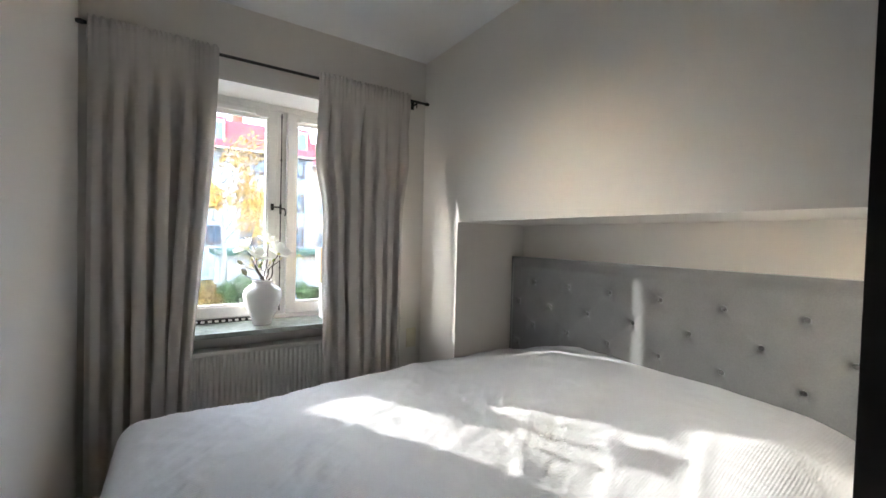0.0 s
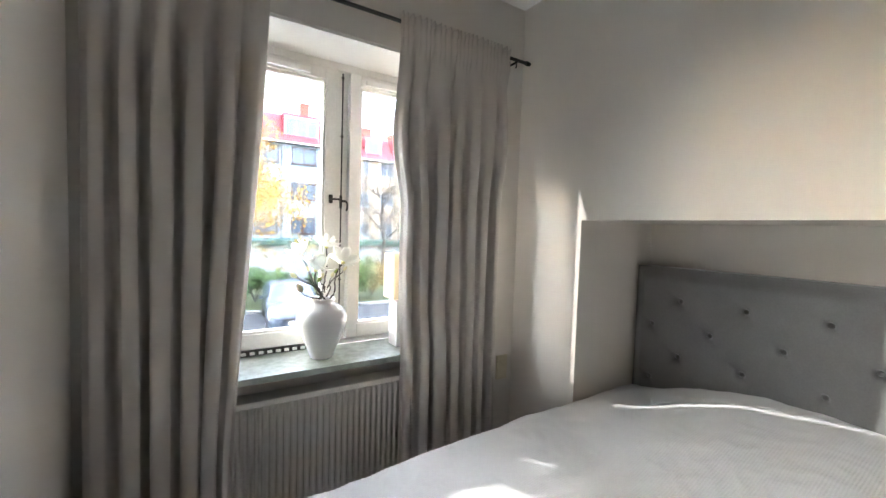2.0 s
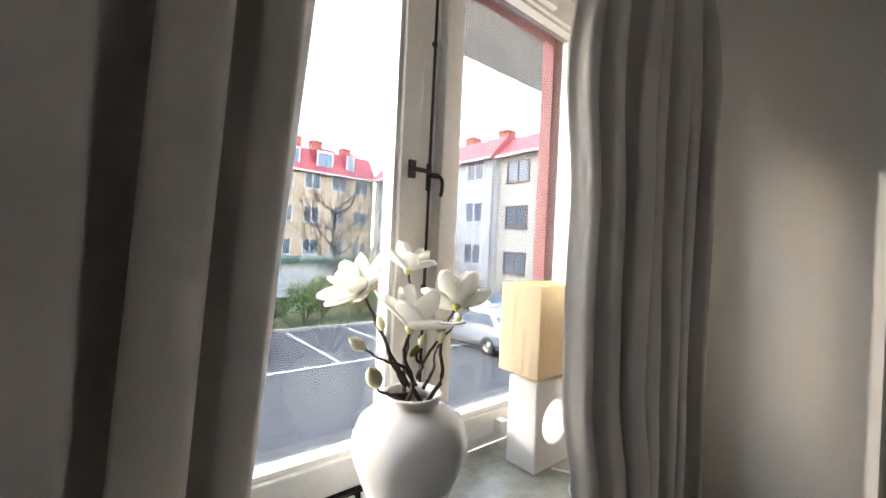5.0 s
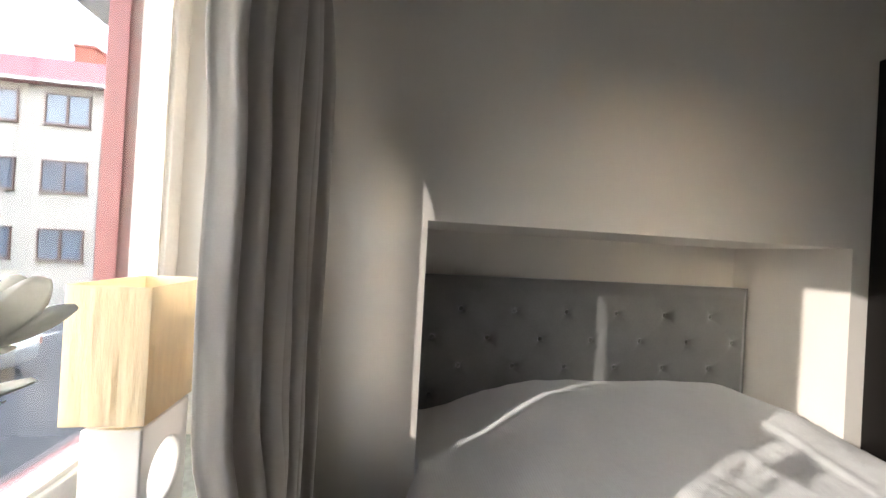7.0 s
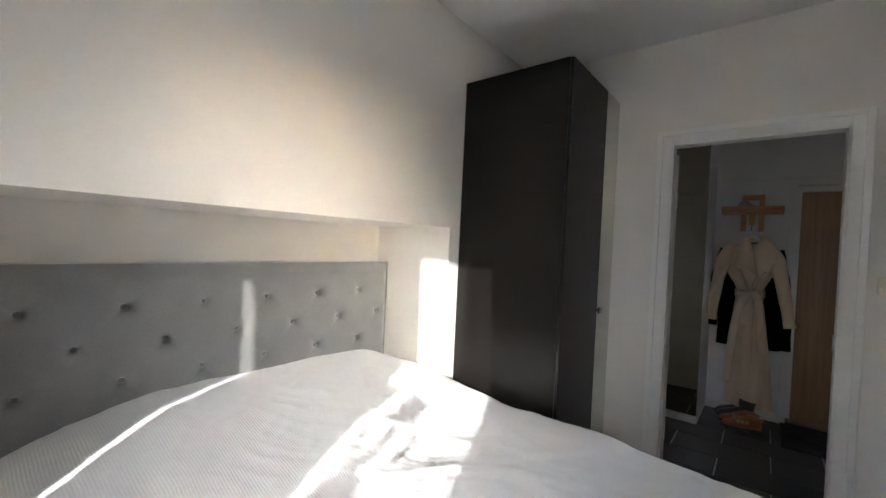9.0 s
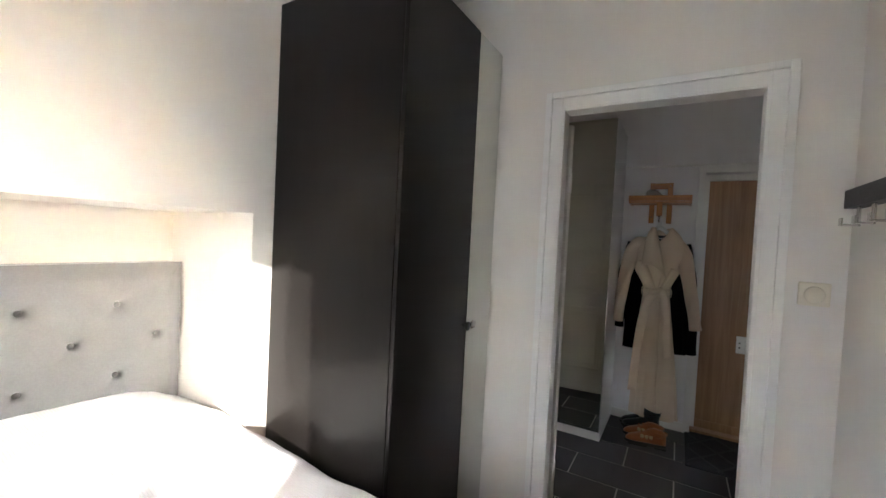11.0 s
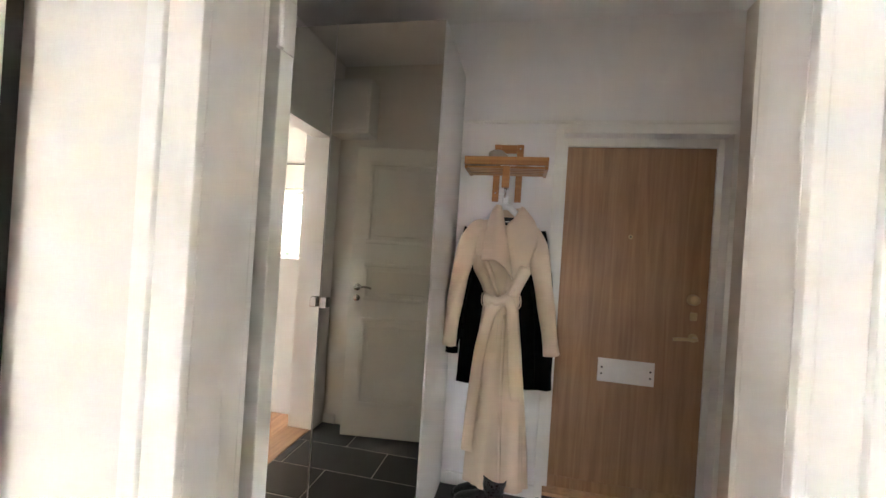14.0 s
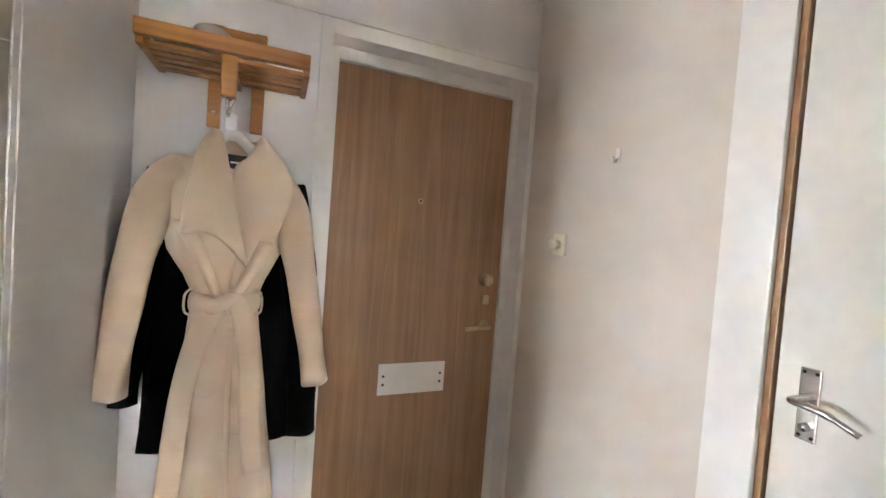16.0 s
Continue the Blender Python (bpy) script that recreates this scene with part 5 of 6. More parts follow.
hanger = thing("hanger", (-1.335, -5.09, 1.66), "white painted clothes hanger on the rack hook", "hanger", "coats on the rack")
part("shoulders", tube(smooth_path([(-1.22, CY + 0.0, 1.560), (-1.265, CY + 0.02, 1.605), (-1.32, CY + 0.035, 1.648), (-1.34, CY + 0.035, 1.652), (-1.36, CY + 0.035, 1.648), (-1.41, CY + 0.02, 1.605), (-1.45, CY, 1.560)]), [0.012] * 6 + [0.017] * 24 + [0.012] * 10, 12), M_WHITE, hanger, smooth=True)
part("neck", boxes((-1.352, -1.318, CY + 0.024, CY + 0.046, 1.64, 1.715), bevel=0.007), M_WHITE, hanger)
part("wire_hook", tube(smooth_path([(-1.335, CY + 0.03, 1.72), (-1.335, CY + 0.035, 1.74), (-1.348, CY + 0.07, 1.752), (-1.34, CY + 0.10, 1.742), (-1.33, CY + 0.105, 1.715)]), 0.0028, 8), M_METAL, hanger, smooth=True)


# ---- shoes ----
def shoe(name, place, mat, label, shaft, group, length=0.27):
    """A boot: toe along +x from the heel at 0; shaft is its height."""
    s = thing(name, (0, 0, 0), label, "boots", group)
    rings = []
    for i in range(17):
        f = i / 16
        x = -0.005 + length * f
        w = np.interp(f, (0, 0.08, 0.3, 0.5, 0.72, 0.9, 1.0), (0.018, 0.032, 0.036, 0.038, 0.044, 0.032, 0.008))
        h = np.interp(f, (0, 0.1, 0.3, 0.42, 0.55, 0.75, 0.92, 1.0), (0.09, 0.11, 0.115, 0.105, 0.08, 0.056, 0.04, 0.02))
        rings.append([(x, w * math.copysign(abs(math.cos(a)) ** 0.75, math.cos(a)), 0.026 + h / 2 + h / 2 * math.copysign(abs(math.sin(a)) ** 0.8, math.sin(a))) for a in (2 * math.pi * k / 20 for k in range(20))])
    part("upper", loft(rings), mat, s, smooth=True)
    leg = []
    for j in range(10):
        f = j / 9
        z = 0.085 + (shaft - 0.085) * f
        rx, ry = 0.052 + 0.010 * f, 0.036 + 0.010 * f
        leg.append([(0.058 - 0.012 * f + rx * math.cos(a) + 0.003 * math.sin(5 * a + j * 2), ry * math.sin(a) + 0.002 * math.sin(3 * a + j), z + 0.008 * math.cos(a) * f) for a in (2 * math.pi * k / 24 for k in range(24))])
    modify_thick(part("shaft", loft(leg, caps=False), mat, s, smooth=True), 0.004)
    sole = []
    for z, grow in ((0.012, 0.0), (0.016, 0.003), (0.026, 0.003), (0.03, 0.0)):
        sole.append([(length * 0.49 + (length * 0.52 + grow) * math.copysign(abs(math.cos(a)) ** 0.9, math.cos(a)), (0.043 + grow) * math.sin(a) * (0.86 + 0.14 * math.cos(a)), z) for a in (2 * math.pi * k / 28 for k in range(28))])
    part("sole", loft(sole), M_SOLE, s)
    part("heel", boxes((-0.008, 0.07, -0.034, 0.034, 0.0, 0.014), bevel=0.004), M_SOLE, s)
    part("tread", boxes((0.12, 0.25, -0.036, 0.036, 0.0, 0.013), bevel=0.004), M_SOLE, s)
    if mat is M_TAN:
        for k in range(3):
            st = part("strap", tube([(0.095 + 0.03 * k, -0.041, 0.065 + 0.006 * k), (0.10 + 0.03 * k, 0.0, 0.134 - 0.012 * k), (0.095 + 0.03 * k, 0.041, 0.065)], 0.006, 8), M_TAN, s)
            part("buckle", boxes((0.085 + 0.03 * k, 0.107 + 0.03 * k, 0.036, 0.043, 0.072, 0.095), bevel=0.002), M_BRASS, st)
    s.matrix_basis = place
    return s


shoe("ankle_boot", pose(-1.420, -5.03, 0.0, 0, 0, -8), M_BLACKLEATHER, "glossy black leather ankle boot under the coats", 0.20, "shoes in the hall")
shoe("ankle_boot", pose(-1.405, -5.14, 0.0, 0, 0, 4), M_BLACKLEATHER, "glossy black leather ankle boot under the coats", 0.20, "shoes in the hall")
shoe("buckle_shoe", pose(-1.475, -4.83, 0.0, 0, 0, 8), M_TAN, "tan leather shoe with buckled straps on the tiles", 0.125, "shoes in the hall")
shoe("buckle_shoe", pose(-1.45, -4.925, 0.0, 0, 0, 2), M_TAN, "tan leather shoe with buckled straps on the tiles", 0.125, "shoes in the hall")

# ---- living room, seen in the mirror ----
M_SOFA = material("pale_grey_upholstery", (0.42, 0.41, 0.39), 0.95, 0.08, 8, 200, 0.4, sheen=0.2)
M_RUG = material("pale_rug", (0.60, 0.58, 0.54), 0.98, 0.12, 10, 200, 0.7, depth=0.004)
M_PALEGLASS = glass("table_glass", (0.80, 0.93, 0.88))
M_LEAF = material("eucalyptus_leaf", (0.07, 0.13, 0.06), 0.6, 0.2, 20, 60, 0.2)
# fill lamp in the added side window, brightens the hall through the opening
side_data = bpy.data.lights.new("added_hall_fill", "AREA")
side_data.shape, side_data.size, side_data.size_y, side_data.energy, side_data.color = "RECTANGLE", 1.42, 1.28, EAST_FILL, (0.95, 0.97, 1.0)
sw = new("added_hall_fill", side_data)
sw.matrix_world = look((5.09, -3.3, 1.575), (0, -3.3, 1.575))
curtain2 = bmesh.new()
rows = []
for j in range(13):
    z = 2.70 - 2.66 * j / 12
    rows.append([curtain2.verts.new((2.96 + 0.88 * i / 90, -0.09 + 0.035 * math.sin(i * 0.62 + 0.2 * math.sin(j)), z)) for i in range(91)])
for a, b in zip(rows, rows[1:]):
    for i in range(90):
        curtain2.faces.new((a[i], a[i + 1], b[i + 1], b[i]))
modify_thick(single("living_curtain", curtain2, M_CURTAIN, "long grey living room curtain beside the window", "curtain", smooth=True), 0.003)
rod2 = single("living_curtain_rod", tube([(1.2, -0.09, 2.71), (4.2, -0.09, 2.71)], 0.01, 10), M_BLACKROD, "thin curtain rod under the living room ceiling", "curtain rod", smooth=True)
dresser = thing("dresser", (0.4, -3.08, 0), "tall white chest of drawers by the living room opening", "dresser")
part("body", boxes((0.205, 0.565, -3.478, -2.70, 0.0, 1.245), bevel=0.003), M_WHITE, dresser)
for i in range(4):
    z = 0.06 + 0.295 * i
    dr = part("drawer", boxes((0.566, 0.586, -3.474, -2.704, z, z + 0.285), bevel=0.002), M_WHITE, dresser)
    part("knob", lathe([(0.008, 0), (0.008, 0.012), (0.016, 0.02), (0, 0.024)], 14, pose(0.586, -3.3, z + 0.15, 0, 90, 0)), M_WHITE, dr, smooth=True)
rug = single("rug", boxes((1.63, 3.9, -2.82, -0.55, 0.004, 0.016), bevel=0.004), M_RUG, "large pale woven rug on the oak floor", "rug")
table = thing("coffee_table", (2.4, -1.9, 0.016), "brass framed coffee table with a glass top", "table")
part("top", boxes((1.95, 2.95, -2.36, -1.46, 0.478, 0.490), bevel=0.003), M_PALEGLASS, table, "greenish glass top")
part("frame", merged(boxes((1.955, 2.945, -2.355, -2.335, 0.458, 0.478), (1.955, 2.945, -1.485, -1.465, 0.458, 0.478), (1.955, 1.975, -2.335, -1.485, 0.458, 0.478), (2.925, 2.945, -2.335, -1.485, 0.458, 0.478),
                           (1.955, 2.945, -2.355, -2.34, 0.15, 0.165), (1.955, 2.945, -1.48, -1.465, 0.15, 0.165), (1.955, 1.97, -2.34, -1.48, 0.15, 0.165), (2.93, 2.945, -2.34, -1.48, 0.15, 0.165))), M_BRASS, table)
for x in (1.955, 2.925):
    for y in (-2.355, -1.485):
        part("leg", boxes((x, x + 0.02, y, y + 0.02, 0.016, 0.458), bevel=0.002), M_BRASS, table)
bowl = single("glass_vase", lathe([(0, 0.0), (0.05, 0.0), (0.085, 0.05), (0.08, 0.11), (0.05, 0.14), (0.055, 0.16), (0.051, 0.16), (0.046, 0.14), (0.076, 0.11), (0.08, 0.05), (0.047, 0.006), (0, 0.006)], 28, pose(2.35, -2.0, 0.491)), M_PALEGLASS, "round clear glass vase on the coffee table", "vase", smooth=True)
stems = thing("bouquet", (2.35, -2.0, 0.50), "loose bouquet of white flowers and eucalyptus in the glass vase", "flowers")
rb = random.Random(9)
for k in range(9):
    a, l = rb.uniform(0, 6.28), rb.uniform(0.12, 0.22)
    tip = Vector((2.35 + l * 0.75 * math.cos(a), -2.0 + l * 0.75 * math.sin(a), 0.66 + rb.uniform(0.03, 0.2)))
    part("stem", tube([(2.35, -2.0, 0.51), (2.35 + 0.03 * math.cos(a), -2.0 + 0.03 * math.sin(a), 0.65), tip], 0.003, 5), M_LEAF, stems)
    for q in range(5):
        bm = petal(0.045, 0.014, 0.5, 0.2)
        bmesh.ops.transform(bm, matrix=Matrix.Translation(tip - Vector((0, 0, 0.022 * q))) @ pose(0, 0, 0, rb.uniform(-70, 70), rb.uniform(-70, 70), rb.uniform(0, 360)), verts=bm.verts)
        part("leaf" if (q + k) % 3 else "petal", bm, M_LEAF if (q + k) % 3 else M_PETAL, stems)
sofa = thing("sofa", (2.7, -0.6, 0), "pale grey upholstered sofa against the far wall", "sofa")
part("seat", boxes((1.75, 4.3, -1.15, -0.45, 0.12, 0.44), bevel=0.05, segments=3), M_SOFA, sofa)
part("backrest", boxes((1.75, 4.3, -0.47, -0.24, 0.12, 0.82), bevel=0.06, segments=3), M_SOFA, sofa)
for x in (1.55, 4.3):
    part("armrest", boxes((x, x + 0.2, -1.15, -0.24, 0.12, 0.62), bevel=0.05, segments=3), M_SOFA, sofa)
for x in (1.65, 4.4):
    for y in (-1.08, -0.32):
        part("leg", boxes((x - 0.02, x + 0.02, y - 0.02, y + 0.02, 0, 0.13)), M_BLACKBROWN, sofa)


def cushion(x, y, z, tilt, mat, label):
    rings = []
    for i in range(11):
        v = -1 + 2 * i / 10
        k = max(1 - abs(v) ** 4, 0.01) ** 0.5
        rings.append([pose(x, y, z, tilt, 0, 0) @ Vector((0.22 * v, 0.07 * k * math.sin(a), 0.22 * math.copysign(abs(math.cos(a)) ** 0.5, math.cos(a)) * (0.86 + 0.14 * k))) for a in (2 * math.pi * q / 20 for q in range(20))])
    return single("cushion", loft(rings), mat, label, "cushion", "cushions on the sofa", smooth=True)


cushion(3.0, -0.60, 0.66, -16, M_SOFA, "pale grey square cushion on the sofa")
cushion(3.45, -0.60, 0.66, -14, M_RUG, "cream square cushion on the sofa")
cushion(3.9, -0.58, 0.66, -12, M_BLACKWOOL, "black square cushion on the sofa")
pendant = thing("pendant_lamp", (2.27, -2.0, CEIL), "gold wire cage pendant lamp with a glowing bulb", "pendant lamp")
part("cord", tube([(2.27, -2.0, CEIL), (2.27, -2.0, 1.95)], 0.003, 6), M_BLACKROD, pendant)
part("socket", lathe([(0.018, 0), (0.02, 0.05), (0.004, 0.07)], 14, pose(2.27, -2.0, 1.89)), M_BRASS, pendant)
M_BULB = bpy.data.materials.new("warm_bulb")
M_BULB.use_nodes = True
M_BULB.node_tree.nodes["Principled BSDF"].inputs["Emission Color"].default_value = (1.0, 0.62, 0.28, 1)
M_BULB.node_tree.nodes["Principled BSDF"].inputs["Emission Strength"].default_value = 0.6
part("bulb", lathe([(0, 0), (0.022, 0.012), (0.03, 0.035), (0.02, 0.06), (0.012, 0.075)], 16, pose(2.27, -2.0, 1.82)), M_BULB, pendant, smooth=True)
for k in range(7):
    a = math.pi * k / 7
    ring = [(2.27 + 0.2 * math.cos(w) * math.cos(a), -2.0 + 0.2 * math.cos(w) * math.sin(a), 1.79 + 0.17 * math.sin(w)) for w in (2 * math.pi * q / 28 for q in range(29))]
    part("wire", tube(ring, 0.0025, 5), M_BRASS, pendant)
plant = thing("potted_plant", (2.6, -0.02, 1.051), "small green potted plant on the living room sill", "plant")
part("pot", lathe([(0, 0), (0.04, 0), (0.05, 0.08), (0.045, 0.08), (0.04, 0.06), (0, 0.06)], 18, pose(2.6, -0.02, 1.051)), M_CERAMIC, plant, smooth=True)
for k in range(16):
    bm = petal(rb.uniform(0.07, 0.13), 0.016, 0.8, 0.3)
    bmesh.ops.transform(bm, matrix=Matrix.Translation((2.6, -0.02, 1.115)) @ pose(0, 0, 0, 0, 0, rb.uniform(0, 360)) @ pose(0, 0, 0, -rb.uniform(10, 75), 0, 0), verts=bm.verts)
    part("leaf", bm, M_LEAF, plant)


# ---- floors, piece by piece ----
hall_floor = structure("floor_hall", boxes((-2.53, 0.02, -5.40, -3.505, -0.02, -0.003)), M_GROUT, "hall floor of black slate tiles with pale joints", "floor")
TW, TD, GAP = 0.6, 0.3, 0.004
r = 0
y1 = -3.505
while y1 > -5.38:
    y0 = max(y1 - TD, -5.40)
    x = -0.34 - 0.3 * r + 1.2
    while x > -2.53:
        a, b = max(x - TW, -2.53), min(x, 0.02)
        if b - a > 0.02:
            part("tile", boxes((a + GAP, b - GAP, y0 + GAP, y1 - GAP, -0.004, 0.0), bevel=0.0012, segments=1), M_TILE, hall_floor)
        x -= TW
    y1 -= TD
    r += 1


def planks(floor, x0, x1, y0, y1, seed):
    rp = random.Random(seed)
    x = x0
    while x < x1 - 0.01:
        xe = min(x + 0.19, x1)
        y = y0 - rp.uniform(0, 1.1)
        while y < y1:
            ye = y + 1.25
            a, b = max(y, y0), min(ye, y1)
            if b - a > 0.02:
                part("plank", boxes((x + 0.0006, xe - 0.0006, a + 0.0006, b - 0.0006, -0.012, 0.0), bevel=0.0012, segments=1), M_FLOOR, floor)
            y = ye
        x = xe


bed_floor = structure("floor_bedroom", boxes((-2.0, 0.62, -3.36, 0.14, -0.02, -0.012)), M_SOLE, "reddish oak plank floor of the bedroom", "floor")
planks(bed_floor, -2.0, 0.62, -3.36, 0.14, 4)
living_floor = structure("floor_living", boxes((0.02, 5.0, -4.60, 0.0, -0.02, -0.012)), M_SOLE, "reddish oak plank floor of the living room", "floor")
planks(living_floor, 0.022, 5.0, -4.60, 0.0, 8)


# ---- outdoors ----
GZ = -2.1
M_ASPHALT = material("asphalt", (0.085, 0.086, 0.09), 0.9, 0.05, 0.4, 6, 0.0, spec=0.2)
M_GRASS = material("autumn_lawn", (0.07, 0.085, 0.03), 0.95, 0.4, 0.8, 14, 0.6)
M_LINE = material("road_paint", (0.62, 0.62, 0.60), 0.7, 0.15, 4, 40, 0.2)
M_KERB = material("granite_kerb", (0.30, 0.29, 0.28), 0.8, 0.2, 6, 60, 0.3)
M_BLUE = material("pale_blue_render", (0.38, 0.43, 0.50), 0.9, 0.06, 0.5, 12, 0.2)
M_PEACH = material("peach_render", (0.55, 0.42, 0.29), 0.9, 0.06, 0.5, 12, 0.2)
M_SAND = material("sand_render", (0.50, 0.45, 0.38), 0.9, 0.06, 0.5, 12, 0.2)
M_PALE = material("pale_grey_render", (0.46, 0.46, 0.47), 0.9, 0.06, 0.5, 12, 0.2)
M_ROOF = material("red_sheet_roof", (0.32, 0.055, 0.065), 0.55, 0.12, 0.8, 10, 0.2)
M_BRICKRED = material("red_chimney_brick", (0.36, 0.11, 0.07), 0.85, 0.15, 3, 20, 0.4)
M_FRAMEBROWN = material("brown_window_frame", (0.12, 0.06, 0.045), 0.6, 0.1, 4, 30, 0.1)
M_FRAMEWHITE = material("white_window_frame", (0.66, 0.66, 0.64), 0.6, 0.05, 4, 30, 0.1)
M_DARKGLASS = material("far_window_glass", (0.10, 0.13, 0.17), 0.08, 0.3, 0.4, 3, 0.0, coat=0.3)
M_ZINC = material("zinc_downpipe", (0.25, 0.25, 0.25), 0.5, 0.1, 4, 30, 0.1, metal=0.6)
M_STUCCO = material("facade_render", (0.55, 0.50, 0.42), 0.9, 0.06, 0.8, 14, 0.3)
M_CONCRETE = material("balcony_concrete", (0.48, 0.46, 0.42), 0.85, 0.1, 2, 30, 0.3)
M_GREENROOF = material("green_shed_roof", (0.06, 0.13, 0.10), 0.6, 0.15, 1, 20, 0.2)
M_BARK = material("grey_bark", (0.10, 0.085, 0.075), 0.9, 0.3, 6, 40, 0.6)
M_BIRCHBARK = material("birch_bark", (0.42, 0.40, 0.37), 0.85, 0.4, 5, 30, 0.4)


def leafy(name, color, vary):
    m = material(name, color, 0.6, 0.1, 6, 30, 0.0)
    nt = m.node_tree
    geo = nt.nodes.new("ShaderNodeNewGeometry")
    hue = nt.nodes.new("ShaderNodeHueSaturation")
    rng_map = nt.nodes.new("ShaderNodeMapRange")
    rng_map.inputs["To Min"].default_value, rng_map.inputs["To Max"].default_value = 1 - vary, 1 + vary
    nt.links.new(geo.outputs["Random Per Island"], rng_map.inputs["Value"])
    nt.links.new(rng_map.outputs["Result"], hue.inputs["Value"])
    bsdf = nt.nodes["Principled BSDF"]
    nt.links.new(bsdf.inputs["Base Color"].links[0].from_socket, hue.inputs["Color"])
    nt.links.new(hue.outputs["Color"], bsdf.inputs["Base Color"])
    return m


M_YELLOW = leafy("yellow_birch_leaves", (0.55, 0.33, 0.06), 0.45)
M_GREENLEAF = leafy("shrub_leaves", (0.10, 0.17, 0.05), 0.5)
M_GOLDLEAF = leafy("golden_shrub_leaves", (0.34, 0.22, 0.07), 0.5)

structure("ground", boxes((-600, 600, 0.48, 900, GZ - 1, GZ - 0.12), (-600, 600, -600, 0.48, GZ - 1, GZ - 0.12)), M_GRASS, "flat lawn and ground reaching the horizon", "ground")
structure("road", boxes((-60, 60, 2.4, 15.3, GZ - 0.13, GZ)), M_ASPHALT, "grey asphalt car park and street", "road")
structure("pavement", boxes((-60, 60, 0.5, 2.2, GZ - 0.13, GZ + 0.08)), M_CONCRETE, "pale concrete pavement by the house", "pavement")
kerb = structure("kerb", boxes((-60, 60, 2.2, 2.4, GZ - 0.12, GZ + 0.10), bevel=0.02), M_KERB, "granite kerb along the car park", "kerb")
structure("kerb_far", boxes((-60, 60, 15.3, 15.5, GZ - 0.12, GZ + 0.12), bevel=0.02), M_KERB, "granite kerb at the far side of the car park", "kerb")
lines = bmesh.new()
box(lines, -8, 16, 10.42, 10.54, GZ, GZ + 0.004)
for i in range(9):
    box(lines, -6.2 + 2.5 * i, -6.1 + 2.5 * i, 10.54, 15.2, GZ, GZ + 0.004)
structure("road_line", lines, M_LINE, "white parking bay lines on the asphalt", "road line")
structure("outer_facade", boxes((-9, -2.2, 0.2, 0.5, GZ, 9), (5.2, 14, 0.2, 0.5, GZ, 9), (-2.2, 5.2, 0.2, 0.5, 3.0, 9), (-2.2, 5.2, 0.2, 0.5, GZ, -0.2)), M_STUCCO, "rendered facade of this building above and below the flat", "wall")
structure("balcony", boxes((-0.38, 2.9, 0.50, 1.38, 2.66, 2.84), bevel=0.01), M_CONCRETE, "concrete balcony slab jutting from the floor above", "balcony")
structure("window_ledge", boxes((WX0 - 0.05, WX1 + 0.05, 0.46, 0.56, 0.80, 0.825), bevel=0.004), M_ZINC, "sheet metal ledge outside the window", "ledge")


def far_window(wide, tall, frame_mat, bars):
    """Meshes of one far window: frame and pane, centred, facing -y."""
    w, h, t = wide / 2, tall / 2, 0.07
    rows = [(-w, -w + t, -0.06, 0.04, -h, h), (w - t, w, -0.06, 0.04, -h, h), (-w + t, w - t, -0.06, 0.04, h - t, h), (-w + t, w - t, -0.06, 0.04, -h, -h + t)]
    for k in range(1, bars):
        x = -w + 2 * w * k / bars
        rows.append((x - 0.045, x + 0.045, -0.055, 0.04, -h + t, h - t))
    rows.append((-w - 0.05, w + 0.05, -0.12, 0.0, -h - 0.06, -h))
    return finish(boxes(*rows), "window_frame", frame_mat, False), finish(boxes((-w + t, w - t, -0.01, 0.02, -h + t, h - t)), "pane", M_DARKGLASS, False)


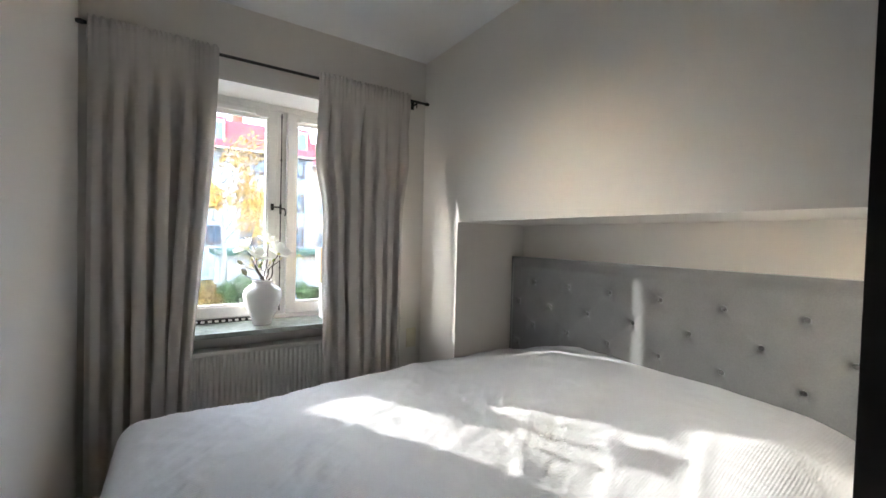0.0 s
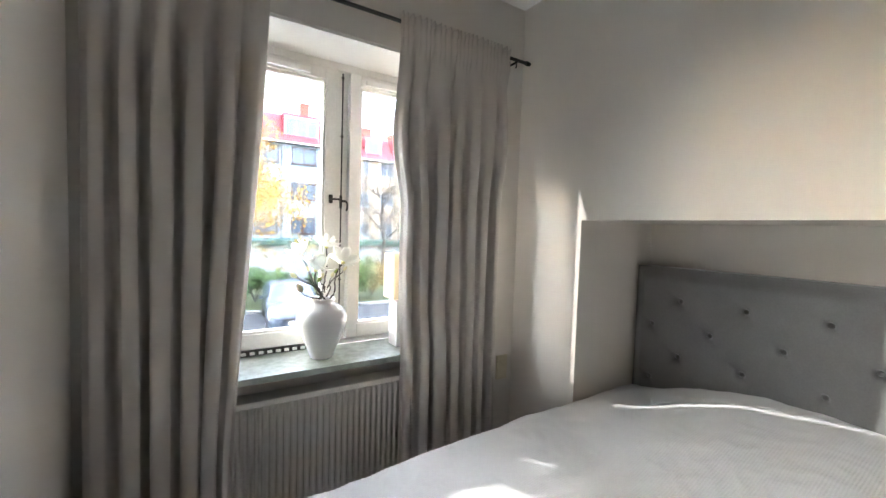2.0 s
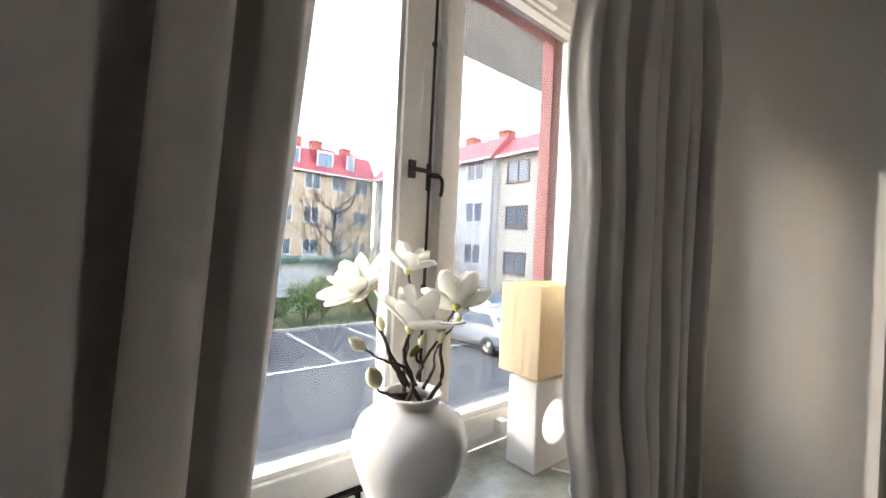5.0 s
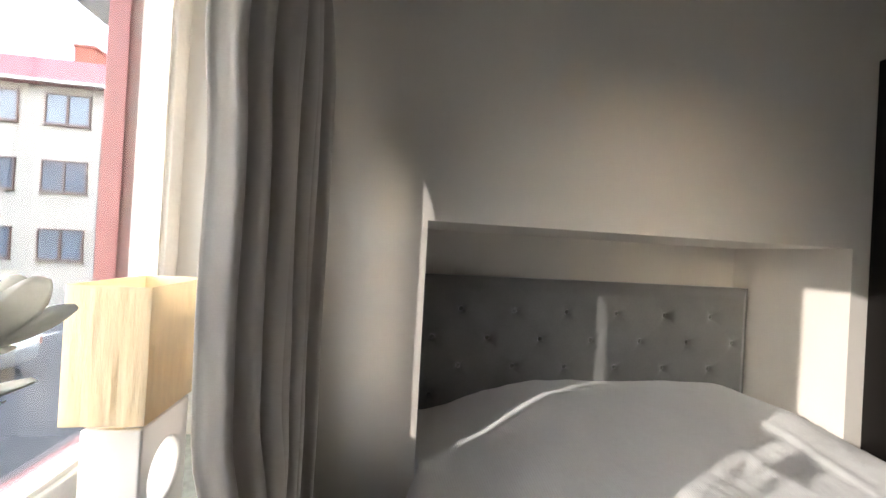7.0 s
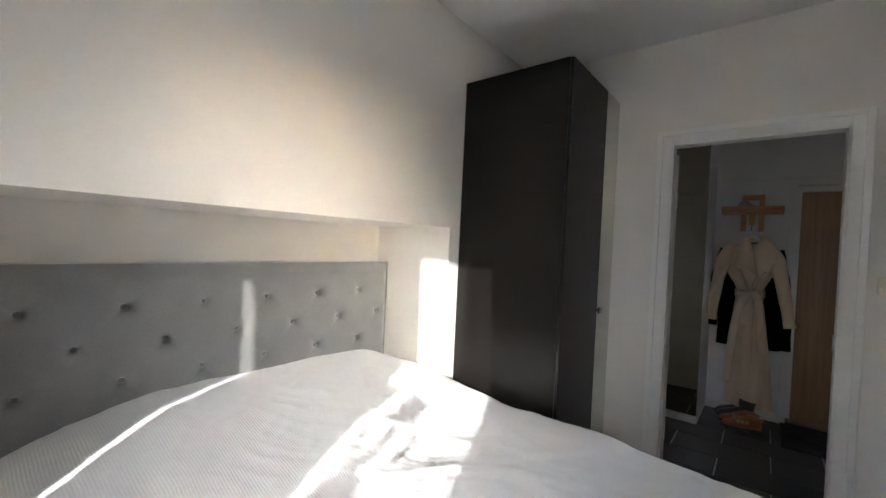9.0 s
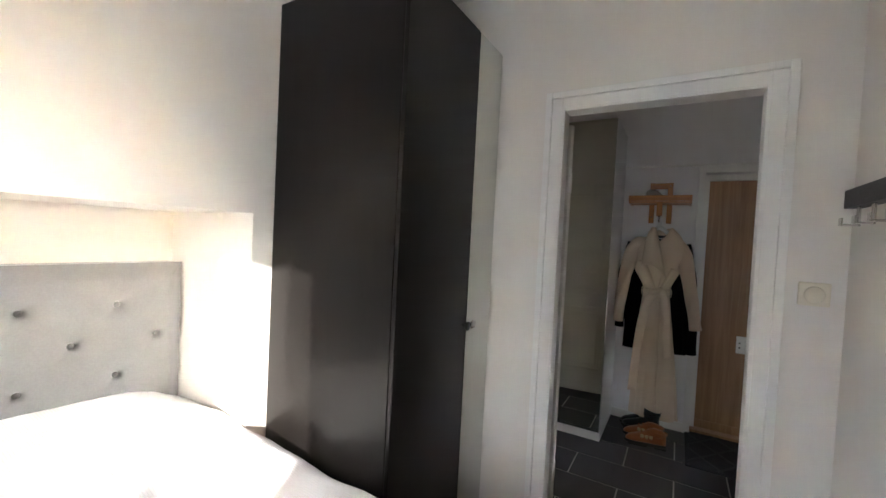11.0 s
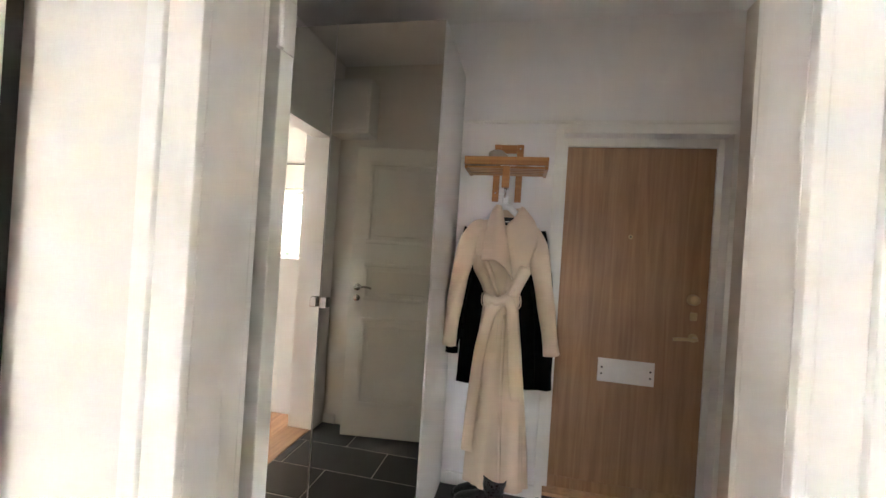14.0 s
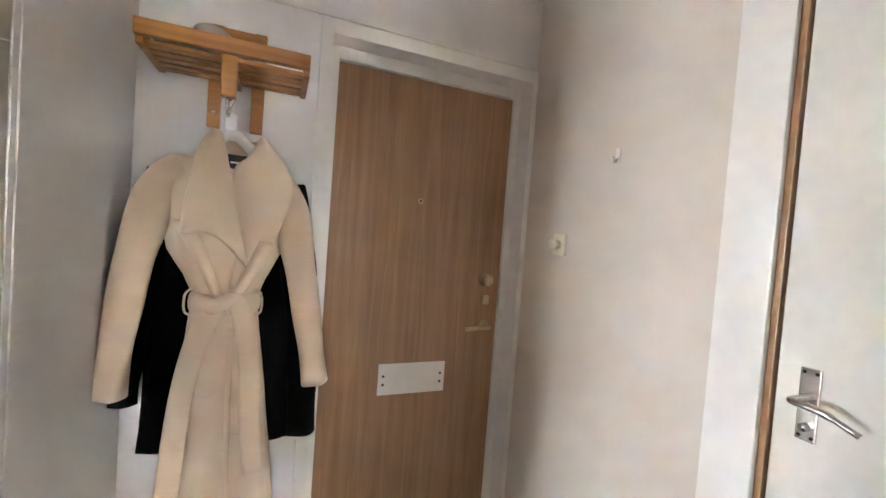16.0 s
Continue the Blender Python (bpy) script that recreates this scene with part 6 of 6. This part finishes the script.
def house(label, x0, x1, depth, eave, ridge, wall_mat, frame_mat, m, spots, dormers, chimneys, wide=1.5, tall=1.25, bars=2, pipes=()):
    """A tenement along local x with its front at y = 0 facing -y, put at m."""
    h = thing("tenement", (0, 0, 0), label, "building", "tenements across the car park")
    part("wall", boxes((x0, x1, 0.0, depth, GZ, eave)), wall_mat, h)
    over = 0.45
    rise = ridge - eave
    rings = []
    for x in (x0 - 0.02, x1 + 0.02):
        rings.append([(x, -over, eave - 0.05), (x, -over, eave + 0.1), (x, 1.1, eave + rise * 0.82), (x, depth * 0.5, ridge), (x, depth - 1.1, eave + rise * 0.82), (x, depth + over, eave + 0.1), (x, depth + over, eave - 0.05)])
    roof = part("roof", loft(rings), M_ROOF, h, "red sheet-metal roof")
    part("gutter", boxes((x0, x1, -over - 0.12, -over, eave - 0.06, eave + 0.06)), M_FRAMEWHITE, h)
    for cx, cw, ch in chimneys:
        part("chimney", boxes((cx, cx + cw, depth * 0.35, depth * 0.35 + 0.9, eave + rise * 0.5, ridge + ch), (cx - 0.06, cx + cw + 0.06, depth * 0.35 - 0.06, depth * 0.35 + 0.96, ridge + ch, ridge + ch + 0.14)), M_BRICKRED, h)
    fm, pm = far_window(wide, tall, frame_mat, bars)
    for x, z in spots:
        win = shared("window", fm, h, pose(x, -0.01, z))
        shared("pane", pm, win, Matrix.Identity(4))
    for x, w in dormers:
        d = part("dormer", boxes((x - w / 2, x + w / 2, -0.02, 2.2, eave + 0.28, eave + rise * 0.80)), M_ROOF, h)
        part("dormer_window", boxes((x - w / 2 + 0.12, x + w / 2 - 0.12, -0.06, 0.0, eave + 0.42, eave + rise * 0.72)), M_FRAMEWHITE, d)
        n = max(int(w / 0.9), 1)
        for k in range(n):
            a = x - w / 2 + 0.2 + (w - 0.4) * k / n
            part("pane", boxes((a + 0.04, a + (w - 0.4) / n - 0.04, -0.075, -0.05, eave + 0.5, eave + rise * 0.66)), M_DARKGLASS, d)
    for x in pipes:
        part("downpipe", tube([(x, -0.1, eave), (x, -0.1, GZ)], 0.06, 8), M_ZINC, h)
    h.matrix_basis = m
    return h


FY = 33.0
rowz = (7.0, 4.15, 1.35)
house("pale blue four-storey tenement with red roof and dormers", -2.5, 7.9, 11, 7.9, 10.9, M_BLUE, M_FRAMEBROWN, pose(0, FY - 0.7, 0),
      [(x, z) for x in (0.2, 3.4, 6.3) for z in rowz], [(0.4, 2.0), (6.1, 2.9)], [(2.2, 0.8, 1.2), (6.9, 0.7, 1.3)], 1.9, 1.35, 2, (4.6,))
house("peach tenement with red roof and white windows", 7.95, 17.5, 11, 7.45, 10.2, M_PEACH, M_FRAMEWHITE, pose(0, FY, 0),
      [(x, z - 0.25) for x in (9.3, 11.6, 14.0, 16.2) for z in rowz], [(9.6, 1.9), (12.6, 1.7), (15.0, 1.0)], [(11.2, 0.7, 1.0), (12.9, 1.0, 0.9), (16.0, 0.9, 0.7)], 1.35, 1.35, 2, (17.2,))
house("white tenement wing with red roof beyond the birch", -22, -2.6, 11, 8.3, 11.6, M_PALE, M_FRAMEWHITE, pose(0, FY + 3, 0),
      [(x, z + 0.2) for x in (-18, -15, -12, -9, -6, -3.8) for z in rowz], [(-4.5, 2.2), (-9, 2.2)], [(-4.0, 0.9, 1.4), (-9.0, 0.9, 1.2)], 1.4, 1.4, 2)
# the wing along x = 17.5 faces -x: local x runs towards -y of the world
WING = pose(17.5, FY, 0, 0, 0, -90)
house("sand-coloured tenement wing with red roof", 0.4, 6.2, 10, 7.45, 9.7, M_SAND, M_FRAMEWHITE, WING,
      [(x, z - 0.25) for x in (1.9, 4.3) for z in rowz], [], [(2.5, 0.9, 0.9), (4.8, 0.9, 0.9)], 1.5, 1.4, 2, (6.1,))
house("pale grey tenement wing with red roof", 6.25, 15.6, 10, 7.5, 9.6, M_PALE, M_FRAMEWHITE, WING,
      [(x, z - 0.1) for x in (8.0, 11.0, 13.8) for z in rowz], [], [(8.8, 0.9, 1.0), (12.5, 0.9, 0.9)], 1.7, 1.4, 2, (15.5,))
house("cream tenement at the corner with red hipped roof", 15.65, 21.9, 10, 7.55, 9.4, M_SAND, M_FRAMEBROWN, pose(17.9, FY, 0, 0, 0, -90),
      [(x, z - 0.35) for x in (17.2, 19.9) for z in (6.9, 4.05, 1.15)], [], [(17.6, 0.9, 1.3), (20.9, 1.3, 1.0)], 1.75, 1.35, 2, (21.3,))
shed = thing("garage_row", (7, 26, GZ), "low garage row with a green felt roof", "garage")
part("wall", boxes((0.5, 12, 25.5, 29, GZ, 0.1)), M_PALE, shed)
part("roof", boxes((0.2, 12.3, 25.1, 29.3, 0.1, 0.42), bevel=0.05), M_GREENROOF, shed)
antenna = thing("aerial", (21, 15, 9), "thin rooftop television aerial", "aerial")
part("mast", tube([(21, 15.5, 9.0), (21, 15.5, 11.8)], 0.03, 6), M_ZINC, antenna)
for z, l in ((11.7, 0.9), (11.3, 1.2), (10.9, 0.8)):
    part("rod", tube([(21 - 0.1, 15.5 - l, z), (21 + 0.1, 15.5 + l, z)], 0.02, 5), M_ZINC, antenna)


def leaf_cloud(points, size, rng, aspect=0.65):
    """Small folded leaves at the points, one mesh."""
    verts, faces = [], []
    for p in points:
        s = size * rng.uniform(0.6, 1.4)
        q = Euler((rng.uniform(0, 6.28), rng.uniform(0, 6.28), rng.uniform(0, 6.28))).to_matrix()
        n = len(verts)
        for c in ((-s, 0, 0), (0, -s * aspect, s * 0.15), (s, 0, 0), (0, s * aspect, s * 0.15)):
            verts.append(Vector(p) + q @ Vector(c))
        faces.append((n, n + 1, n + 2))
        faces.append((n, n + 2, n + 3))
    me = bpy.data.meshes.new("leaves")
    me.from_pydata(verts, [], faces)
    return me


def tree(name, base, height, spread, bark, leaf_mat, leaves, label, seed, levels=3, droop=0.0, trunk_r=0.16):
    rng = random.Random(seed)
    t = thing(name, base, label, "tree")
    trunk_pts = [Vector(base) + Vector((0.12 * math.sin(k), 0.1 * math.cos(k * 1.4), height * 0.8 * k / 6)) for k in range(7)]
    part("trunk", tube(trunk_pts, [trunk_r * (1 - 0.8 * k / 6) for k in range(7)], 9), bark, t)
    tips = []

    def grow(p, d, length, r, level, out):
        q = [p]
        for k in range(4):
            d = (d + Vector((rng.uniform(-1, 1), rng.uniform(-1, 1), rng.uniform(-0.5, 0.8) - droop * level)) * 0.22).normalized()
            q.append(q[-1] + d * length / 4)
        out.append(tube(q, [r * (1 - 0.17 * k) for k in range(5)], 5))
        tips.extend(q[2:])
        if level > 0:
            for k in range(4):
                grow(q[rng.randint(1, 4)], (d + Vector((rng.uniform(-1, 1), rng.uniform(-1, 1), rng.uniform(-0.4, 0.7) - droop)) * 0.9).normalized(), length * rng.uniform(0.5, 0.7), r * 0.5, level - 1, out)

    for k in range(11):
        z = height * (0.22 + 0.56 * k / 10)
        a = k * 2.4
        start = Vector(base) + Vector((0, 0, z))
        out = []
        grow(start, Vector((math.cos(a), math.sin(a), 0.75)).normalized(), spread * (1.0 - 0.45 * k / 10), trunk_r * 0.35, levels - 1, out)
        part("limb", merged(*out), bark, t)
    if leaves:
        pts = []
        for _ in range(leaves):
            p = rng.choice(tips)
            pts.append(p + Vector((rng.gauss(0, 0.22), rng.gauss(0, 0.22), rng.gauss(-droop * 0.4, 0.26))))
        me = leaf_cloud(pts, 0.075, rng)
        me.materials.append(leaf_mat)
        crown = new("crown", me)
        crown.parent = t
        crown.matrix_parent_inverse = Matrix.Translation(base).inverted()
    return t


tree("birch_tree", (0.2, 19.5, GZ), 9.0, 2.6, M_BIRCHBARK, M_YELLOW, 5200, "birch with drooping golden autumn leaves", 5, 3, 0.35, 0.15)
tree("bare_tree", (10.2, 25.0, GZ), 7.5, 3.2, M_BARK, M_GOLDLEAF, 250, "bare grey tree with a fine twiggy crown", 8, 4, 0.0, 0.2)
tree("bare_tree", (14.6, 20.0, GZ), 5.0, 2.0, M_BARK, M_GOLDLEAF, 900, "small autumn tree with sparse golden leaves", 12, 3, 0.0, 0.1)


def shrub(x, y, r, h, mat, seed, label):
    rng = random.Random(seed)
    s = thing("shrub", (x, y, GZ), label, "shrub", "shrubs beyond the car park")
    for k in range(5):
        a = k * 1.3
        part("stem", tube([(x, y, GZ - 0.1), (x + 0.4 * r * math.cos(a), y + 0.4 * r * math.sin(a), GZ + h * 0.5), (x + 0.7 * r * math.cos(a + 0.3), y + 0.7 * r * math.sin(a + 0.3), GZ + h * 0.85)], [0.03, 0.02, 0.01], 5), M_BARK, s)
    pts = []
    lobes = [(rng.uniform(-0.6, 0.6) * r, rng.uniform(-0.6, 0.6) * r, rng.uniform(0.35, 0.8) * h, rng.uniform(0.35, 0.6) * r) for _ in range(7)]
    for _ in range(1500):
        lx, ly, lz, lr = rng.choice(lobes)
        d = Vector((rng.gauss(0, 1), rng.gauss(0, 1), rng.gauss(0, 1))).normalized() * lr * rng.uniform(0.5, 1.05)
        pts.append((x + lx + d.x, y + ly + d.y, max(GZ + lz + d.z, GZ)))
    me = leaf_cloud(pts, 0.07, rng)
    me.materials.append(mat)
    f = new("foliage", me)
    f.parent = s
    f.matrix_parent_inverse = Matrix.Translation((x, y, GZ)).inverted()


rs = random.Random(2)
for i in range(15):
    x = -4 + 1.55 * i + rs.uniform(-0.3, 0.3)
    shrub(x, 17.3 + rs.uniform(-0.7, 1.2), rs.uniform(0.8, 1.25), rs.uniform(1.1, 2.2), M_GREENLEAF if rs.random() < 0.72 else M_GOLDLEAF, 40 + i, "dense rounded shrub in autumn green and gold")


# ---- parked cars ----
def car(place, paint, label, plate=True):
    c = thing("car", (0, 0, 0), label, "car", "parked cars")
    # cross-sections along the length: x, half width, sill, belt, roof
    rows = ((0.0, 0.62, 0.35, 0.55, 0.58), (0.08, 0.78, 0.25, 0.66, 0.70), (0.35, 0.86, 0.2, 0.75, 0.80), (1.0, 0.88, 0.18, 0.86, 0.94), (1.35, 0.88, 0.18, 0.90, 1.02), (1.95, 0.88, 0.18, 0.93, 1.38),
            (2.5, 0.88, 0.18, 0.94, 1.46), (3.2, 0.88, 0.18, 0.95, 1.44), (3.75, 0.87, 0.2, 0.96, 1.24), (4.05, 0.86, 0.22, 0.96, 1.03), (4.35, 0.80, 0.28, 0.90, 0.96), (4.45, 0.70, 0.4, 0.80, 0.84))
    rings = []
    for x, w, s, b, t in rows:
        top = w * 0.74 if t - b > 0.2 else w * 0.86
        rings.append([(x, -w * 0.92, s), (x, -w, (s + b) / 2), (x, -w * 0.97, b), (x, -(w + top) / 2 * 0.97, (b + t) / 2), (x, -top, t - 0.03), (x, -top * 0.6, t), (x, 0, t + 0.015),
                      (x, top * 0.6, t), (x, top, t - 0.03), (x, (w + top) / 2 * 0.97, (b + t) / 2), (x, w * 0.97, b), (x, w, (s + b) / 2), (x, w * 0.92, s), (x, 0, s - 0.02)])
    part("body", loft(rings), paint, c, smooth=True)
    part("windscreen", loft([[(1.28, -0.74, 0.985), (1.28, 0.74, 0.985), (1.33, 0.74, 0.985), (1.33, -0.74, 0.985)], [(1.88, -0.60, 1.385), (1.88, 0.60, 1.385), (1.93, 0.60, 1.375), (1.93, -0.60, 1.375)]]), M_DARKGLASS, c)
    part("rear_window", loft([[(4.10, -0.70, 1.0), (4.10, 0.70, 1.0), (4.05, 0.70, 1.0), (4.05, -0.70, 1.0)], [(3.70, -0.58, 1.31), (3.70, 0.58, 1.31), (3.65, 0.58, 1.29), (3.65, -0.58, 1.29)]]), M_DARKGLASS, c)
    for s in (-1, 1):
        part("side_window", loft([[(1.75, s * 0.862, 1.0), (3.85, s * 0.862, 1.0), (3.85, s * 0.84, 1.0), (1.75, s * 0.84, 1.0)], [(2.15, s * 0.715, 1.36), (3.45, s * 0.715, 1.36), (3.45, s * 0.69, 1.36), (2.15, s * 0.69, 1.36)]]), M_DARKGLASS, c)
        part("headlight", loft([[(0.04, s * 0.52, 0.58), (0.10, s * 0.80, 0.60), (0.10, s * 0.80, 0.68), (0.04, s * 0.52, 0.66)], [(0.22, s * 0.55, 0.66), (0.42, s * 0.86, 0.70), (0.42, s * 0.86, 0.76), (0.22, s * 0.55, 0.72)]]), M_FRAMEWHITE, c)
        part("tail_light", boxes((4.30, 4.44, min(s * 0.58, s * 0.80), max(s * 0.58, s * 0.80), 0.66, 0.84), bevel=0.03), M_BRICKRED, c)
        part("mirror", boxes((1.70, 1.80, min(s * 0.90, s * 1.06), max(s * 0.90, s * 1.06), 0.96, 1.08), bevel=0.03), paint, c)
        for x in (0.85, 3.55):
            wheel = part("wheel", lathe([(0.19, -0.09), (0.30, -0.10), (0.315, -0.06), (0.315, 0.06), (0.30, 0.10), (0.19, 0.09)], 26, pose(x, s * 0.79, 0.315, 90, 0, 0)), M_SOLE, c, smooth=True)
            part("rim", lathe([(0, 0.07), (0.06, 0.08), (0.17, 0.05), (0.195, 0.085), (0.195, -0.08), (0, -0.08)], 20, pose(x, s * 0.79, 0.315, -90 * s, 0, 0)), M_METAL, wheel)
    part("grille", boxes((-0.012, 0.05, -0.42, 0.42, 0.50, 0.58), bevel=0.01), M_DARKMETAL, c)
    part("lower_grille", boxes((0.0, 0.10, -0.5, 0.5, 0.28, 0.40), bevel=0.02), M_DARKMETAL, c)
    part("badge", lathe([(0, 0.01), (0.05, 0.008), (0.06, 0)], 16, pose(-0.012, 0, 0.62, 0, -90, 0)), M_METAL, c)
    plate = part("number_plate", boxes((-0.03, -0.014, -0.26, 0.26, 0.40, 0.51), bevel=0.003), M_FRAMEWHITE, c)
    for k in range(5):
        part("plate_mark", boxes((-0.033, -0.030, -0.19 + 0.08 * k, -0.14 + 0.08 * k, 0.43, 0.48)), M_DARKMETAL, plate)
    c.matrix_basis = place
    return c


M_BLUECAR = material("dark_blue_car_paint", (0.06, 0.085, 0.13), 0.25, 0.1, 3, 30, 0.0, coat=0.8)
M_SILVERCAR = material("silver_car_paint", (0.50, 0.51, 0.52), 0.3, 0.05, 3, 30, 0.0, metal=0.4, coat=0.8)
car(pose(1.25, 11.3, GZ, 0, 0, 84), M_BLUECAR, "parked dark blue hatchback facing the house")
car(pose(9.4, 12.4, GZ, 0, 0, -92), M_SILVERCAR, "parked silver hatchback on the asphalt")
car(pose(13.6, 11.6, GZ, 0, 0, 92), M_SILVERCAR, "parked silver hatchback on the asphalt")
